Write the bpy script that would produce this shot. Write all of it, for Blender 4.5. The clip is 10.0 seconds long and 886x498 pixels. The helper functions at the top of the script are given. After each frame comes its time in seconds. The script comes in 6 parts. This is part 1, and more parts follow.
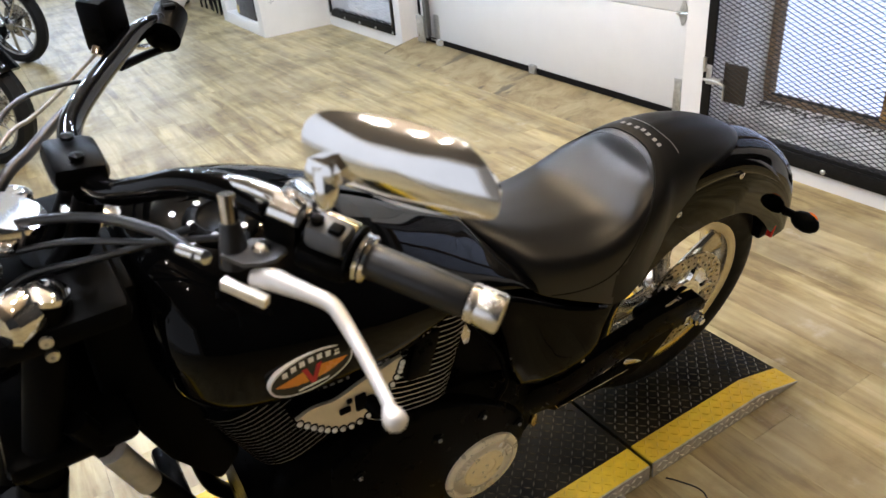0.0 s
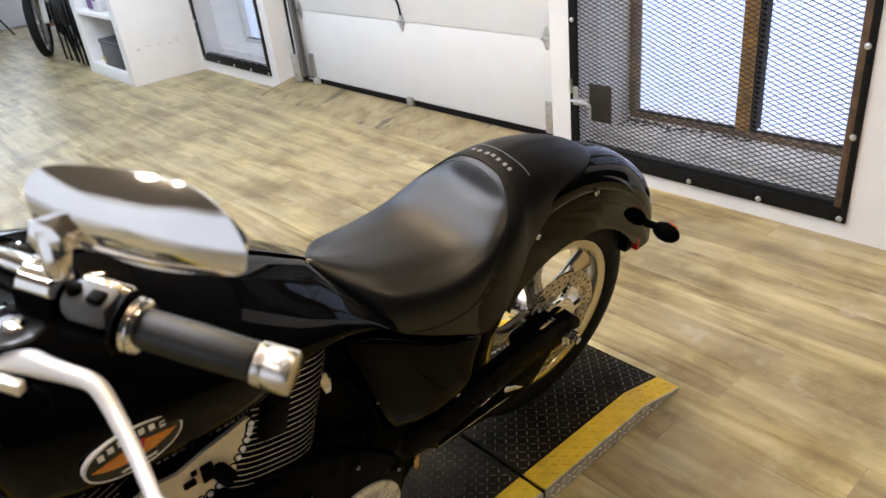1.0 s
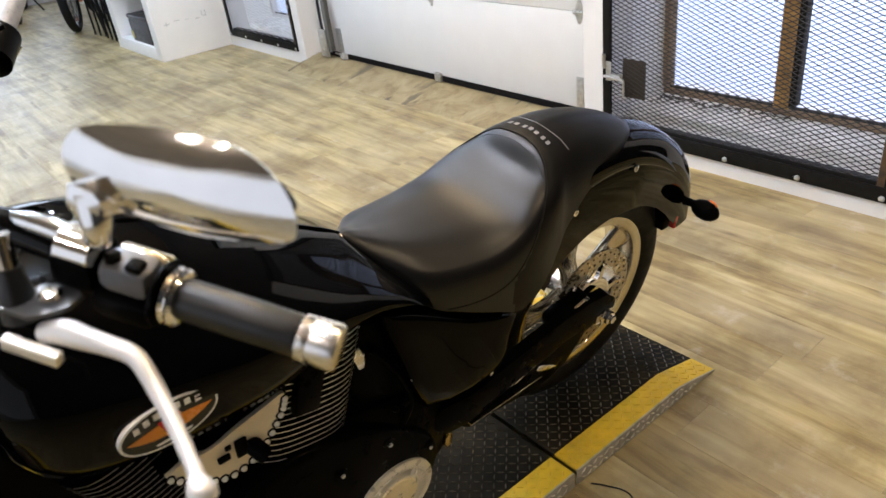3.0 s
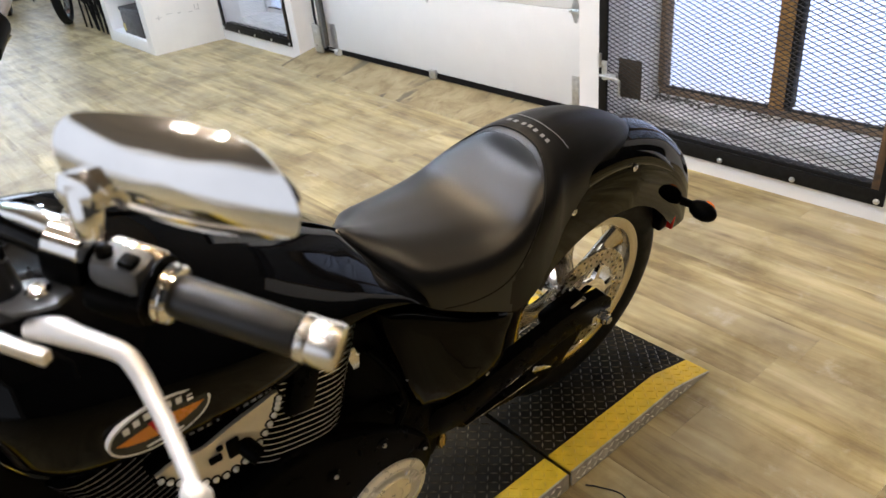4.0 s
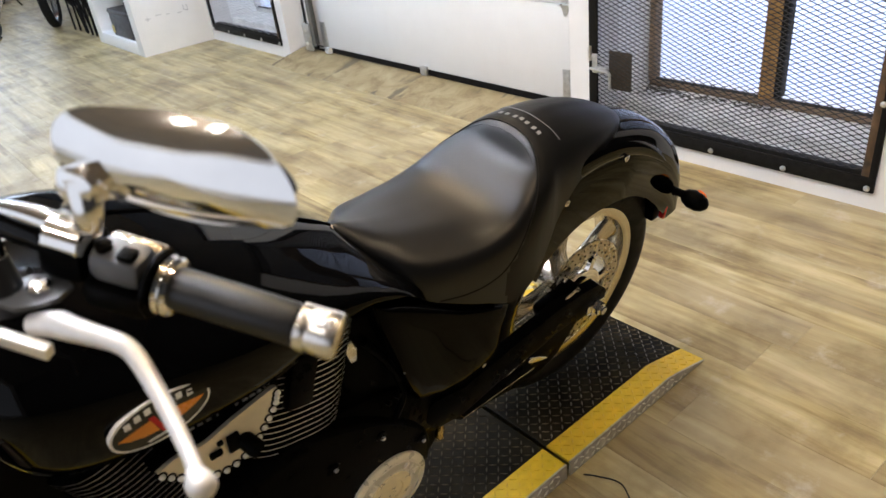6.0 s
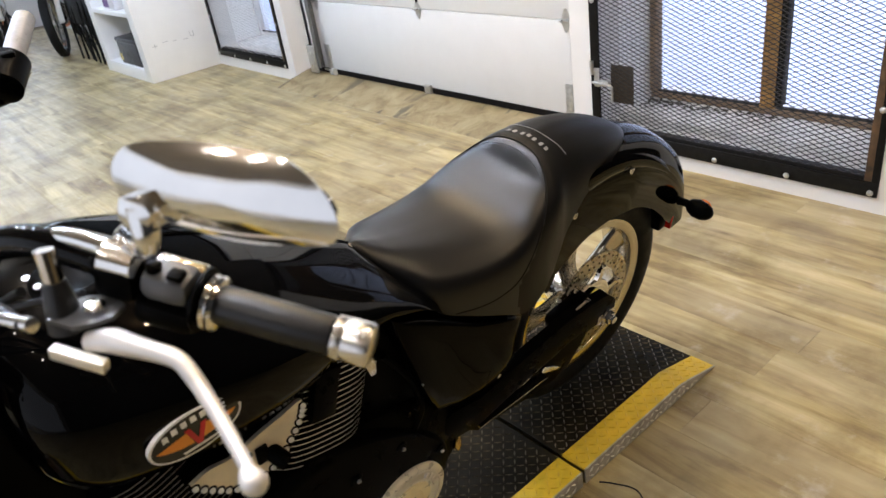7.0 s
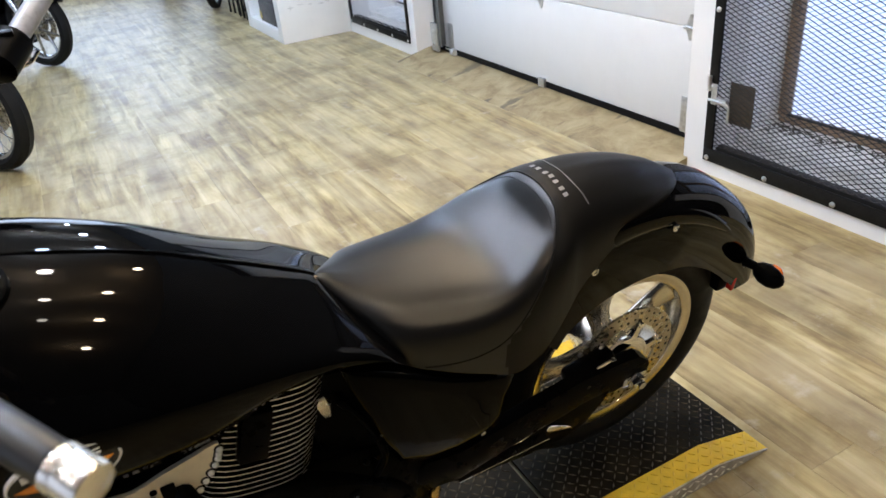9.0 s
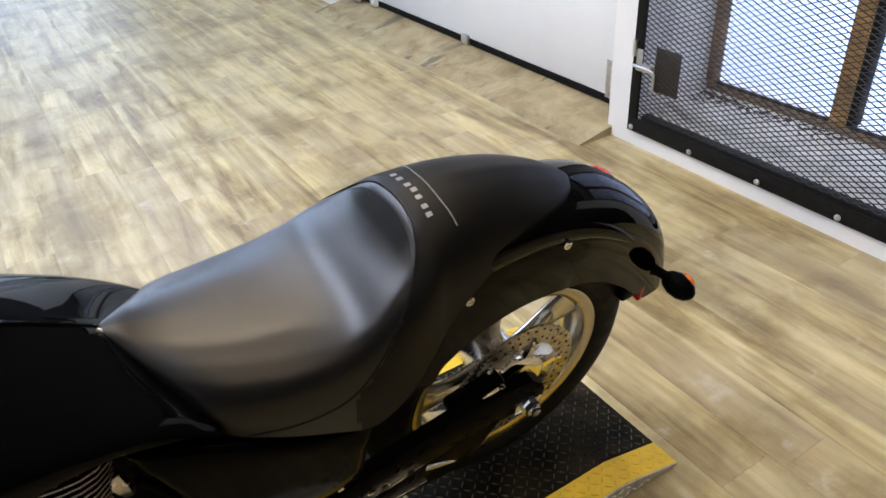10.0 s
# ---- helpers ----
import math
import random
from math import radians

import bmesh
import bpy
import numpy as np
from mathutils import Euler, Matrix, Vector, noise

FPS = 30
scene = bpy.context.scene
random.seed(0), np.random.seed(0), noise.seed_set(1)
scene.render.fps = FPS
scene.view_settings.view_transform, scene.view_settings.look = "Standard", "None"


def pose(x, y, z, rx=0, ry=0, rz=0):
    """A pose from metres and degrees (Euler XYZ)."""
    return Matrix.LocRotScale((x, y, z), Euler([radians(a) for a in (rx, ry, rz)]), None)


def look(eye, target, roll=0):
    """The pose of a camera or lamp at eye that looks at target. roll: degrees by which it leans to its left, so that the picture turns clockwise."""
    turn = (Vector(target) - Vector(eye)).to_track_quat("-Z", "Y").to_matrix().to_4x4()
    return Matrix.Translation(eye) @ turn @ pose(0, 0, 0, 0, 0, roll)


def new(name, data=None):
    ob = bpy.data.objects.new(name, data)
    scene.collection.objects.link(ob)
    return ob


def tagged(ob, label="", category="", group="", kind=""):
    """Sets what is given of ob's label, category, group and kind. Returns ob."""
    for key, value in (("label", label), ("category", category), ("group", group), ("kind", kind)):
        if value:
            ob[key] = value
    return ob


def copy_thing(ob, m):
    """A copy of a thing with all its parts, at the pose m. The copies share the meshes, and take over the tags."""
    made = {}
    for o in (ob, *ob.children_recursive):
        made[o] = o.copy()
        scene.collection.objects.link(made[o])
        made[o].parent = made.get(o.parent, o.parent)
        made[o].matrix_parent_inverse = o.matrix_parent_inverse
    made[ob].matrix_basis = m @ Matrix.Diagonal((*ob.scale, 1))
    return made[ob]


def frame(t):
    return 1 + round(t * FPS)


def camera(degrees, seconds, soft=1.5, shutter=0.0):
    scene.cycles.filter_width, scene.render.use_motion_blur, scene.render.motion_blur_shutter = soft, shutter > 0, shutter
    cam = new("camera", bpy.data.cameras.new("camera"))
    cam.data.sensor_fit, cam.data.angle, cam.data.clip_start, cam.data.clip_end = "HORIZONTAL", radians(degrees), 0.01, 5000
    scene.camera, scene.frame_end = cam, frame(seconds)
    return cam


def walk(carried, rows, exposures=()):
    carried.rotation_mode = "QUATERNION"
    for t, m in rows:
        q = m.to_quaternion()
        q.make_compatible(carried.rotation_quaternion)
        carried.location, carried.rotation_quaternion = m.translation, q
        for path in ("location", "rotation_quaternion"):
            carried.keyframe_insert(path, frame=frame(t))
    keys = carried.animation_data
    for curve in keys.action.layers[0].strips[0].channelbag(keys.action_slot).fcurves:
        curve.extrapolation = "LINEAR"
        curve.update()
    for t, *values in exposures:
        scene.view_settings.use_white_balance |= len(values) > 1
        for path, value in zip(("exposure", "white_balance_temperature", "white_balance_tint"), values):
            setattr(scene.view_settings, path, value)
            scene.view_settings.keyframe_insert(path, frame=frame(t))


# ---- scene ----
cam = camera(62.70, 10.0)
cam.data.dof.use_dof = True
cam.data.dof.focus_distance, cam.data.dof.aperture_fstop = 1.9, 8.0
# seconds, eye x y z, yaw, pitch, roll
PATH = [
    (0, 0.0112, 0.0578, 1.3650, -32.917, -29.700, 4.823),
    (0.5, 0.0921, 0.0462, 1.3463, -41.119, -28.870, 5.354),
    (1, 0.1125, 0.0413, 1.3411, -41.823, -27.975, 6.020),
    (1.5, 0.1096, 0.0438, 1.3346, -42.806, -28.922, 5.610),
    (2, 0.1004, 0.0470, 1.3356, -42.244, -28.968, 4.956),
    (2.5, 0.1058, 0.0581, 1.3298, -40.193, -29.463, 6.657),
    (4, 0.1121, 0.0932, 1.3163, -40.240, -29.619, 5.497),
    (4.5, 0.1033, 0.0832, 1.3111, -40.673, -30.662, 4.791),
    (5, 0.1067, 0.0834, 1.3122, -40.432, -30.287, 6.102),
    (6.5, 0.1012, 0.0858, 1.3205, -41.516, -29.536, 6.489),
    (7, 0.0738, 0.0641, 1.3352, -41.494, -28.756, 7.899),
    (7.5, 0.0641, 0.0415, 1.3331, -42.187, -31.460, 10.361),
    (8, 0.0499, 0.0173, 1.3381, -43.489, -31.936, 11.125),
    (8.5, 0.1287, 0.0246, 1.3335, -43.014, -32.369, 12.741),
    (9, 0.3517, 0.0646, 1.3433, -28.710, -29.151, 5.246),
    (9.5, 0.4745, 0.1006, 1.3507, -30.023, -32.306, 5.080),
    (10, 0.5902, 0.2090, 1.3213, -32.605, -33.505, 3.138),
]
walk(cam, [(t, pose(x, y, z, 90 + pitch, roll, yaw)) for t, x, y, z, yaw, pitch, roll in PATH],
     exposures=[(0.0, -0.10, 6080, 14), (6.5, -0.09, 6060, 14), (7.5, -0.1, 6050, 15), (8.5, -0.1, 6050, 14), (9.0, -0.1, 5650, 13), (10.0, -0.12, 5650, 14)])

# ---- world, lights and exposure ----
world = bpy.data.worlds.new("world")
scene.world = world
world.use_nodes = True
sky = world.node_tree.nodes.new("ShaderNodeTexSky")
sky.sky_type = "NISHITA"
sky.sun_disc = False
sky.sun_elevation, sky.sun_rotation = radians(35), radians(200)
world.node_tree.links.new(sky.outputs["Color"], world.node_tree.nodes["Background"].inputs["Color"])
world.node_tree.nodes["Background"].inputs["Strength"].default_value = 0.15
scene.view_settings.exposure = 0.0


def lamp(kind, name, m, energy, colour, **more):
    data = bpy.data.lights.new(name, kind)
    data.energy, data.color = energy, colour
    for key, value in more.items():
        if key == "radius":
            data.shadow_soft_size = value
        elif key == "width":
            data.shape, data.size = "RECTANGLE", value
        elif key == "height":
            data.size_y = value
        elif key == "angle":
            data.angle = value
    ob = new(name, data)
    ob.matrix_world = m
    return ob


lamp("SUN", "sun", look((0, 0, 0), (-0.6, 0.35, -0.9)), 0.6, (1.0, 0.97, 0.92), angle=radians(15))
# daylight through the two barred windows and the shop front behind the camera
lamp("AREA", "window_light", look((3.08, 1.52, 0.9), (0, 1.52, 0.9)), 7.4, (0.80, 0.86, 1.0), width=1.16, height=1.62)
lamp("AREA", "window_light", look((3.08, 5.54, 0.9), (0, 5.54, 0.9)), 4.0, (0.68, 0.80, 1.0), width=1.06, height=1.62)
lamp("AREA", "shop_front_light", look((-3.96, 1.9, 1.55), (0, 1.9, 1.55)), 34, (0.92, 0.94, 0.98), width=10.2, height=2.3)
lamp("AREA", "shop_front_light", look((0.35, 11.36, 1.7), (0.2, 5, 0.6)), 75, (0.78, 0.88, 1.0), width=4.0, height=2.2)
# cold ceiling bulbs over the near end
for by, watts in ((0.55, 38), (1.15, 56), (1.75, 62), (2.4, 58)):
    lamp("POINT", "ceiling_bulb_light", pose(0.22, by, 2.86), watts, (0.93, 0.96, 1.0), radius=0.07)
# an invented row of bulbs on the shop front's side, added for mirror glints
for by in (-0.7, -0.1, 0.4, 0.9):
    lamp("POINT", "ceiling_bulb_light", pose(-1.15, by, 2.86), 13, (1.0, 0.90, 0.76), radius=0.05)
# rows of ceiling bulbs: warm over the motorcycle, cooler and brighter towards the far end
BULBS = [(1.95, 2.5, 34)] + [(1.6, y, e) for y, e in ((-0.8, 44), (0.45, 32), (1.7, 48), (3.73, 50), (5.4, 50), (7.6, 50))]
BULBS += [(1.08, y, e) for y, e in ((0.5, 6), (1.4, 24), (2.3, 42), (3.2, 26), (5.2, 40))]
BULBS += [(-0.1, y, e) for y, e in ((3.6, 66), (5.0, 80), (6.6, 96))]
for bx, by, watts in BULBS:
    near = (1.0, 0.76, 0.44) if bx > 1.2 else (1.0, 0.86, 0.64) if bx > 0 else (0.88, 0.94, 1.0)
    lamp("POINT", "ceiling_bulb_light", pose(bx, by, 2.86), watts, (0.70, 0.84, 1.0) if by > 3 else near, radius=0.05)


# ---- materials ----
def shader(name):
    m = bpy.data.materials.new(name)
    m.use_nodes = True
    return m, m.node_tree, m.node_tree.nodes["Principled BSDF"]


def node(tree, kind, **values):
    n = tree.nodes.new("ShaderNode" + kind)
    for key, value in values.items():
        if key in n.inputs:
            n.inputs[key].default_value = value
    return n


def link(tree, a, out, b, inp):
    tree.links.new(a.outputs[out], b.inputs[inp])


def ramp(tree, stops):
    n = tree.nodes.new("ShaderNodeValToRGB")
    while len(n.color_ramp.elements) < len(stops):
        n.color_ramp.elements.new(0.5)
    for e, (at, c) in zip(n.color_ramp.elements, stops):
        e.position, e.color = at, (*c, 1)
    return n


def plain(name, colour, rough=0.5, metal=0.0, vary=0.15, size=30.0, bump=0.0, fine=300.0, coat=0.0, spec=None, ior=0, even=False):
    """A surface with blotches at one scale, grain at a finer one, and uneven gloss."""
    m, t, p = shader(name)
    p.inputs["Metallic"].default_value = metal
    p.inputs["Coat Weight"].default_value = coat
    p.inputs["Coat Roughness"].default_value = 0.03
    if ior:
        p.inputs["IOR"].default_value = ior
    if spec is not None:
        p.inputs["Specular IOR Level"].default_value = spec
    co = t.nodes.new("ShaderNodeTexCoord")
    a = node(t, "TexNoise", Scale=size, Detail=5.0, Roughness=0.6)
    b = node(t, "TexNoise", Scale=fine, Detail=3.0)
    link(t, co, "Object", a, "Vector")
    link(t, co, "Object", b, "Vector")
    lo, hi = tuple(c * (1 - vary) for c in colour), tuple(min(1.0, c * (1 + vary)) for c in colour)
    r = ramp(t, [(0.3, lo), (0.7, hi)])
    link(t, a, "Fac", r, "Fac")
    link(t, r, "Color", p, "Base Color")
    mr = node(t, "MapRange", **{"From Min": 0.3, "From Max": 0.7, "To Min": rough * (0.96 if even else 0.8), "To Max": min(1.0, rough * (1.04 if even else 1.25))})
    link(t, a, "Fac", mr, "Value")
    link(t, mr, "Result", p, "Roughness")
    if bump:
        bp = node(t, "Bump", Strength=bump, Distance=0.001)
        link(t, b, "Fac", bp, "Height")
        link(t, bp, "Normal", p, "Normal")
    return m


def mixed(t, blend, factor, a, b):
    """A colour mix; factor, a and b are values or (node, output)."""
    m = t.nodes.new("ShaderNodeMix")
    m.data_type, m.blend_type = "RGBA", blend
    for at, v in ((0, factor), (6, a), (7, b)):
        if isinstance(v, tuple) and hasattr(v[0], "outputs"):
            t.links.new(v[0].outputs[v[1]], m.inputs[at])
        elif at:
            m.inputs[at].default_value = (*v, 1)
        else:
            m.inputs[at].default_value = v
    return m, 2


def noisy(t, source, scale, **values):
    """Noise read through a stretched mapping of a (node, output) vector."""
    mp = node(t, "Mapping")
    mp.inputs["Scale"].default_value = scale
    t.links.new(source[0].outputs[source[1]], mp.inputs["Vector"])
    n = node(t, "TexNoise", **values)
    link(t, mp, "Vector", n, "Vector")
    return n


def plank_material(name="wood_look_plank"):
    """Printed wood-look vinyl: tan and grey-brown planks with long soft figure, knots, grey wear and pale scuffs."""
    m, t, p = shader(name)
    co = t.nodes.new("ShaderNodeTexCoord")
    info = t.nodes.new("ShaderNodeObjectInfo")
    geo = t.nodes.new("ShaderNodeNewGeometry")
    # a random number for each plank, whether an object of its own or an island of the outer sheet
    rnd = node(t, "Math")
    rnd.operation = "ADD"
    link(t, info, "Random", rnd, 0)
    link(t, geo, "Random Per Island", rnd, 1)
    white = t.nodes.new("ShaderNodeTexWhiteNoise")
    white.noise_dimensions = "1D"
    link(t, rnd, "Value", white, "W")
    shift = node(t, "VectorMath")
    shift.operation = "MULTIPLY_ADD"
    shift.inputs[1].default_value = (40, 40, 40)
    link(t, white, "Color", shift, 0)
    link(t, co, "Object", shift, 2)
    src = (shift, "Vector")
    broad = noisy(t, src, (10.0, 1.3, 1.0), Scale=1.3, Detail=6.0, Roughness=0.6, Distortion=0.5)
    lane = noisy(t, src, (15.0, 0.55, 1.0), Scale=1.2, Detail=2.0, Roughness=0.5, Distortion=0.25)
    fine = noisy(t, src, (55.0, 5.0, 1.0), Scale=1.3, Detail=7.0, Roughness=0.7, Distortion=0.4)
    tone = ramp(t, [(0.33, (0.190, 0.137, 0.056)), (0.44, (0.345, 0.275, 0.124)), (0.53, (0.455, 0.385, 0.196)), (0.65, (0.54, 0.475, 0.275))])
    link(t, broad, "Fac", tone, "Fac")
    lanes = ramp(t, [(0.36, (0.74, 0.70, 0.65)), (0.50, (0.97, 0.95, 0.92)), (0.62, (1.08, 1.06, 1.0))])
    link(t, lane, "Fac", lanes, "Fac")
    c = mixed(t, "MULTIPLY", 0.75, (tone, "Color"), (lanes, "Color"))
    streak = ramp(t, [(0.34, (0.72, 0.68, 0.62)), (0.56, (1.0, 1.0, 1.0))])
    link(t, fine, "Fac", streak, "Fac")
    c = mixed(t, "MULTIPLY", 0.42, c, (streak, "Color"))
    # greyish worn wash over the yellow
    wash = noisy(t, src, (6.0, 2.0, 1.0), Scale=1.1, Detail=5.0, Roughness=0.6)
    wr = node(t, "MapRange", **{"From Min": 0.42, "From Max": 0.66, "To Min": 0.0, "To Max": 0.42})
    link(t, wash, "Fac", wr, "Value")
    c = mixed(t, "MIX", (wr, "Result"), c, (0.36, 0.315, 0.212))
    # a plank here and there is grey-brown
    own = node(t, "MapRange", **{"From Min": 0.45, "From Max": 1.0, "To Min": 0.0, "To Max": 0.4})
    link(t, white, "Value", own, "Value")
    c = mixed(t, "MIX", (own, "Result"), c, (0.285, 0.23, 0.138))
    # knots: dark eyes drawn out along the grain
    kmap = node(t, "Mapping")
    kmap.inputs["Scale"].default_value = (6.5, 1.6, 1.0)
    t.links.new(shift.outputs["Vector"], kmap.inputs["Vector"])
    knots = node(t, "TexVoronoi", Scale=1.0, Randomness=1.0)
    link(t, kmap, "Vector", knots, "Vector")
    kr = ramp(t, [(0.012, (0.18, 0.14, 0.10)), (0.04, (0.60, 0.54, 0.46)), (0.12, (1, 1, 1))])
    link(t, knots, "Distance", kr, "Fac")
    c = mixed(t, "MULTIPLY", 0.8, c, (kr, "Color"))
    # large darker and lighter areas of traffic, and pale plaster-like scuffs
    area = noisy(t, (geo, "Position"), (1.0, 1.0, 1.0), Scale=2.6, Detail=6.0, Roughness=0.62)
    ar = ramp(t, [(0.37, (0.64, 0.60, 0.52)), (0.50, (0.97, 0.96, 0.94)), (0.62, (1.07, 1.07, 1.08))])
    link(t, area, "Fac", ar, "Fac")
    c = mixed(t, "MULTIPLY", 1.0, c, (ar, "Color"))
    scuff = noisy(t, (geo, "Position"), (1.0, 1.0, 1.0), Scale=6.5, Detail=7.0, Roughness=0.68)
    sr = node(t, "MapRange", **{"From Min": 0.585, "From Max": 0.74, "To Min": 0.0, "To Max": 0.6})
    link(t, scuff, "Fac", sr, "Value")
    c = mixed(t, "MIX", (sr, "Result"), c, (0.55, 0.51, 0.45))
    t.links.new(c[0].outputs[2], p.inputs["Base Color"])
    p.inputs["Specular IOR Level"].default_value = 0.56
    rr = node(t, "MapRange", **{"From Min": 0.3, "From Max": 0.7, "To Min": 0.32, "To Max": 0.50})
    link(t, scuff, "Fac", rr, "Value")
    link(t, rr, "Result", p, "Roughness")
    bp = node(t, "Bump", Strength=0.25, Distance=0.0008)
    link(t, fine, "Fac", bp, "Height")
    link(t, bp, "Normal", p, "Normal")
    return m


def stained_board(name):
    """A worn grey-brown board with dark drip marks drawn out across it."""
    m, t, p = shader(name)
    geo = t.nodes.new("ShaderNodeNewGeometry")
    src = (geo, "Position")
    base = noisy(t, src, (5.0, 4.0, 3.0), Scale=1.6, Detail=7.0, Roughness=0.65, Distortion=0.6)
    tone = ramp(t, [(0.32, (0.17, 0.125, 0.055)), (0.5, (0.27, 0.212, 0.108)), (0.68, (0.36, 0.298, 0.170))])
    link(t, base, "Fac", tone, "Fac")
    drip = noisy(t, src, (2.6, 7.5, 1.0), Scale=1.0, Detail=4.0, Roughness=0.55, Distortion=0.4)
    dr = node(t, "MapRange", **{"From Min": 0.575, "From Max": 0.64, "To Min": 0.0, "To Max": 0.8})
    link(t, drip, "Fac", dr, "Value")
    c = mixed(t, "MIX", (dr, "Result"), (tone, "Color"), (0.075, 0.058, 0.038))
    t.links.new(c[0].outputs[2], p.inputs["Base Color"])
    p.inputs["Roughness"].default_value = 0.55
    bp = node(t, "Bump", Strength=0.3, Distance=0.001)
    link(t, base, "Fac", bp, "Height")
    link(t, bp, "Normal", p, "Normal")
    return m


def glow(name, colour, strength, base=1.0):
    m, t, p = shader(name)
    p.inputs["Base Color"].default_value = (*(c * base for c in colour), 1)
    p.inputs["Emission Color"].default_value = (*colour, 1)
    p.inputs["Emission Strength"].default_value = strength
    return m


PLANK = plank_material()
WALL = plain("white_wall_paint", (0.70, 0.69, 0.675), 0.55, vary=0.03, size=6, bump=0.15, fine=120)
CEIL = plain("dark_wood_ceiling", (0.155, 0.12, 0.08), 0.7, vary=0.25, size=4)
DOORW = plain("door_white_steel", (0.66, 0.66, 0.65), 0.4, vary=0.02, size=8, bump=0.12, fine=90)
MESHST = plain("worn_mesh_steel", (0.022, 0.019, 0.016), 0.55, vary=0.4, size=30, bump=0.2, fine=200)
BLACK_STEEL = plain("black_painted_steel", (0.008, 0.0075, 0.007), 0.5, vary=0.5, size=40, bump=0.3, fine=200, ior=1.22)
SEAL = plain("black_door_seal", (0.006, 0.005, 0.005), 0.6, vary=0.3, size=40, ior=1.2)
RUBBER = plain("black_rubber", (0.016, 0.016, 0.016), 0.75, vary=0.25, size=60, bump=0.2)
GALV = plain("galvanised_steel", (0.55, 0.55, 0.54), 0.38, metal=0.9, vary=0.2, size=50, bump=0.1)
RUSTWOOD = plain("brown_window_frame", (0.34, 0.185, 0.05), 0.6, vary=0.45, size=18, bump=0.5, fine=90)
CONCRETE = plain("concrete_sill", (0.8, 0.79, 0.77), 0.85, vary=0.2, size=12, bump=0.8, fine=120)
SILLWOOD = stained_board("worn_threshold_board")
GREYWOOD = plain("grey_brown_window_frame", (0.23, 0.16, 0.10), 0.65, vary=0.4, size=14, bump=0.6, fine=80)
RUSTBAR = plain("rusty_brown_steel", (0.085, 0.048, 0.022), 0.65, vary=0.6, size=22, bump=0.5, fine=110)
DIRT = plain("dark_dirt", (0.085, 0.076, 0.064), 0.95, vary=0.5, size=60)
DAYLIGHT = glow("hazy_daylight", (0.57, 0.70, 1.0), 0.67)
WHITEST = plain("white_board", (0.84, 0.84, 0.83), 0.5, vary=0.03, size=5)
UNDER = plain("plank_joint", (0.22, 0.18, 0.12), 0.6, vary=0.2, size=10)


# ---- mesh helpers ----
def obj(name, bm, material, smooth=True, angle=40):
    bmesh.ops.recalc_face_normals(bm, faces=bm.faces)
    me = bpy.data.meshes.new(name)
    if smooth:
        for f in bm.faces:
            f.smooth = True
        for e in bm.edges:
            if len(e.link_faces) == 2 and e.calc_face_angle(0) > radians(angle):
                e.smooth = False
    bm.to_mesh(me)
    bm.free()
    me.materials.append(material)
    return new(name, me)


def part(name, bm, material, parent, label="", angle=40):
    ob = obj(name, bm, material, angle=angle)
    ob.parent = parent
    if label:
        ob["label"] = label
    return ob


def box(bm, lo, hi, bevel=0.0, m=None):
    vs = [bm.verts.new((x, y, z)) for x in (lo[0], hi[0]) for y in (lo[1], hi[1]) for z in (lo[2], hi[2])]
    fs = [bm.faces.new([vs[i] for i in q]) for q in ((0, 1, 3, 2), (4, 6, 7, 5), (0, 4, 5, 1), (2, 3, 7, 6), (0, 2, 6, 4), (1, 5, 7, 3))]
    if bevel:
        r = bmesh.ops.bevel(bm, geom=list({e for f in fs for e in f.edges}), offset=bevel, segments=2, affect="EDGES", profile=0.5)
        vs = list({v for f in r["faces"] for v in f.verts} | {v for v in vs if v.is_valid})
    if m is not None:
        for v in vs:
            v.co = m @ v.co
    return bm


def boxed(lo, hi, bevel=0.0, m=None):
    return box(bmesh.new(), lo, hi, bevel, m)


def skin(bm, rings, closed=True, caps=True):
    """Faces between rings of points with equal counts."""
    rows = [[bm.verts.new(p) for p in ring] for ring in rings]
    n = len(rows[0])
    for a, b in zip(rows, rows[1:]):
        for i in range(n if closed else n - 1):
            j = (i + 1) % n
            try:
                bm.faces.new((a[i], a[j], b[j], b[i]))
            except ValueError:
                pass
    if caps and closed:
        for ring in (rows[0], rows[-1]):
            try:
                bm.faces.new(ring)
            except ValueError:
                pass
    return bm


def spline(pts, n):
    """n points along a smooth curve through pts (any dimension)."""
    p = [np.array(q, float) for q in pts]
    p = [2 * p[0] - p[1]] + p + [2 * p[-1] - p[-2]]
    out = []
    for k in range(n):
        s = k / (n - 1) * (len(p) - 3)
        i = min(int(s), len(p) - 4)
        t = s - i
        a, b, c, d = p[i:i + 4]
        out.append(0.5 * (2 * b + (c - a) * t + (2 * a - 5 * b + 4 * c - d) * t * t + (3 * b - a - 3 * c + d) * t ** 3))
    return out


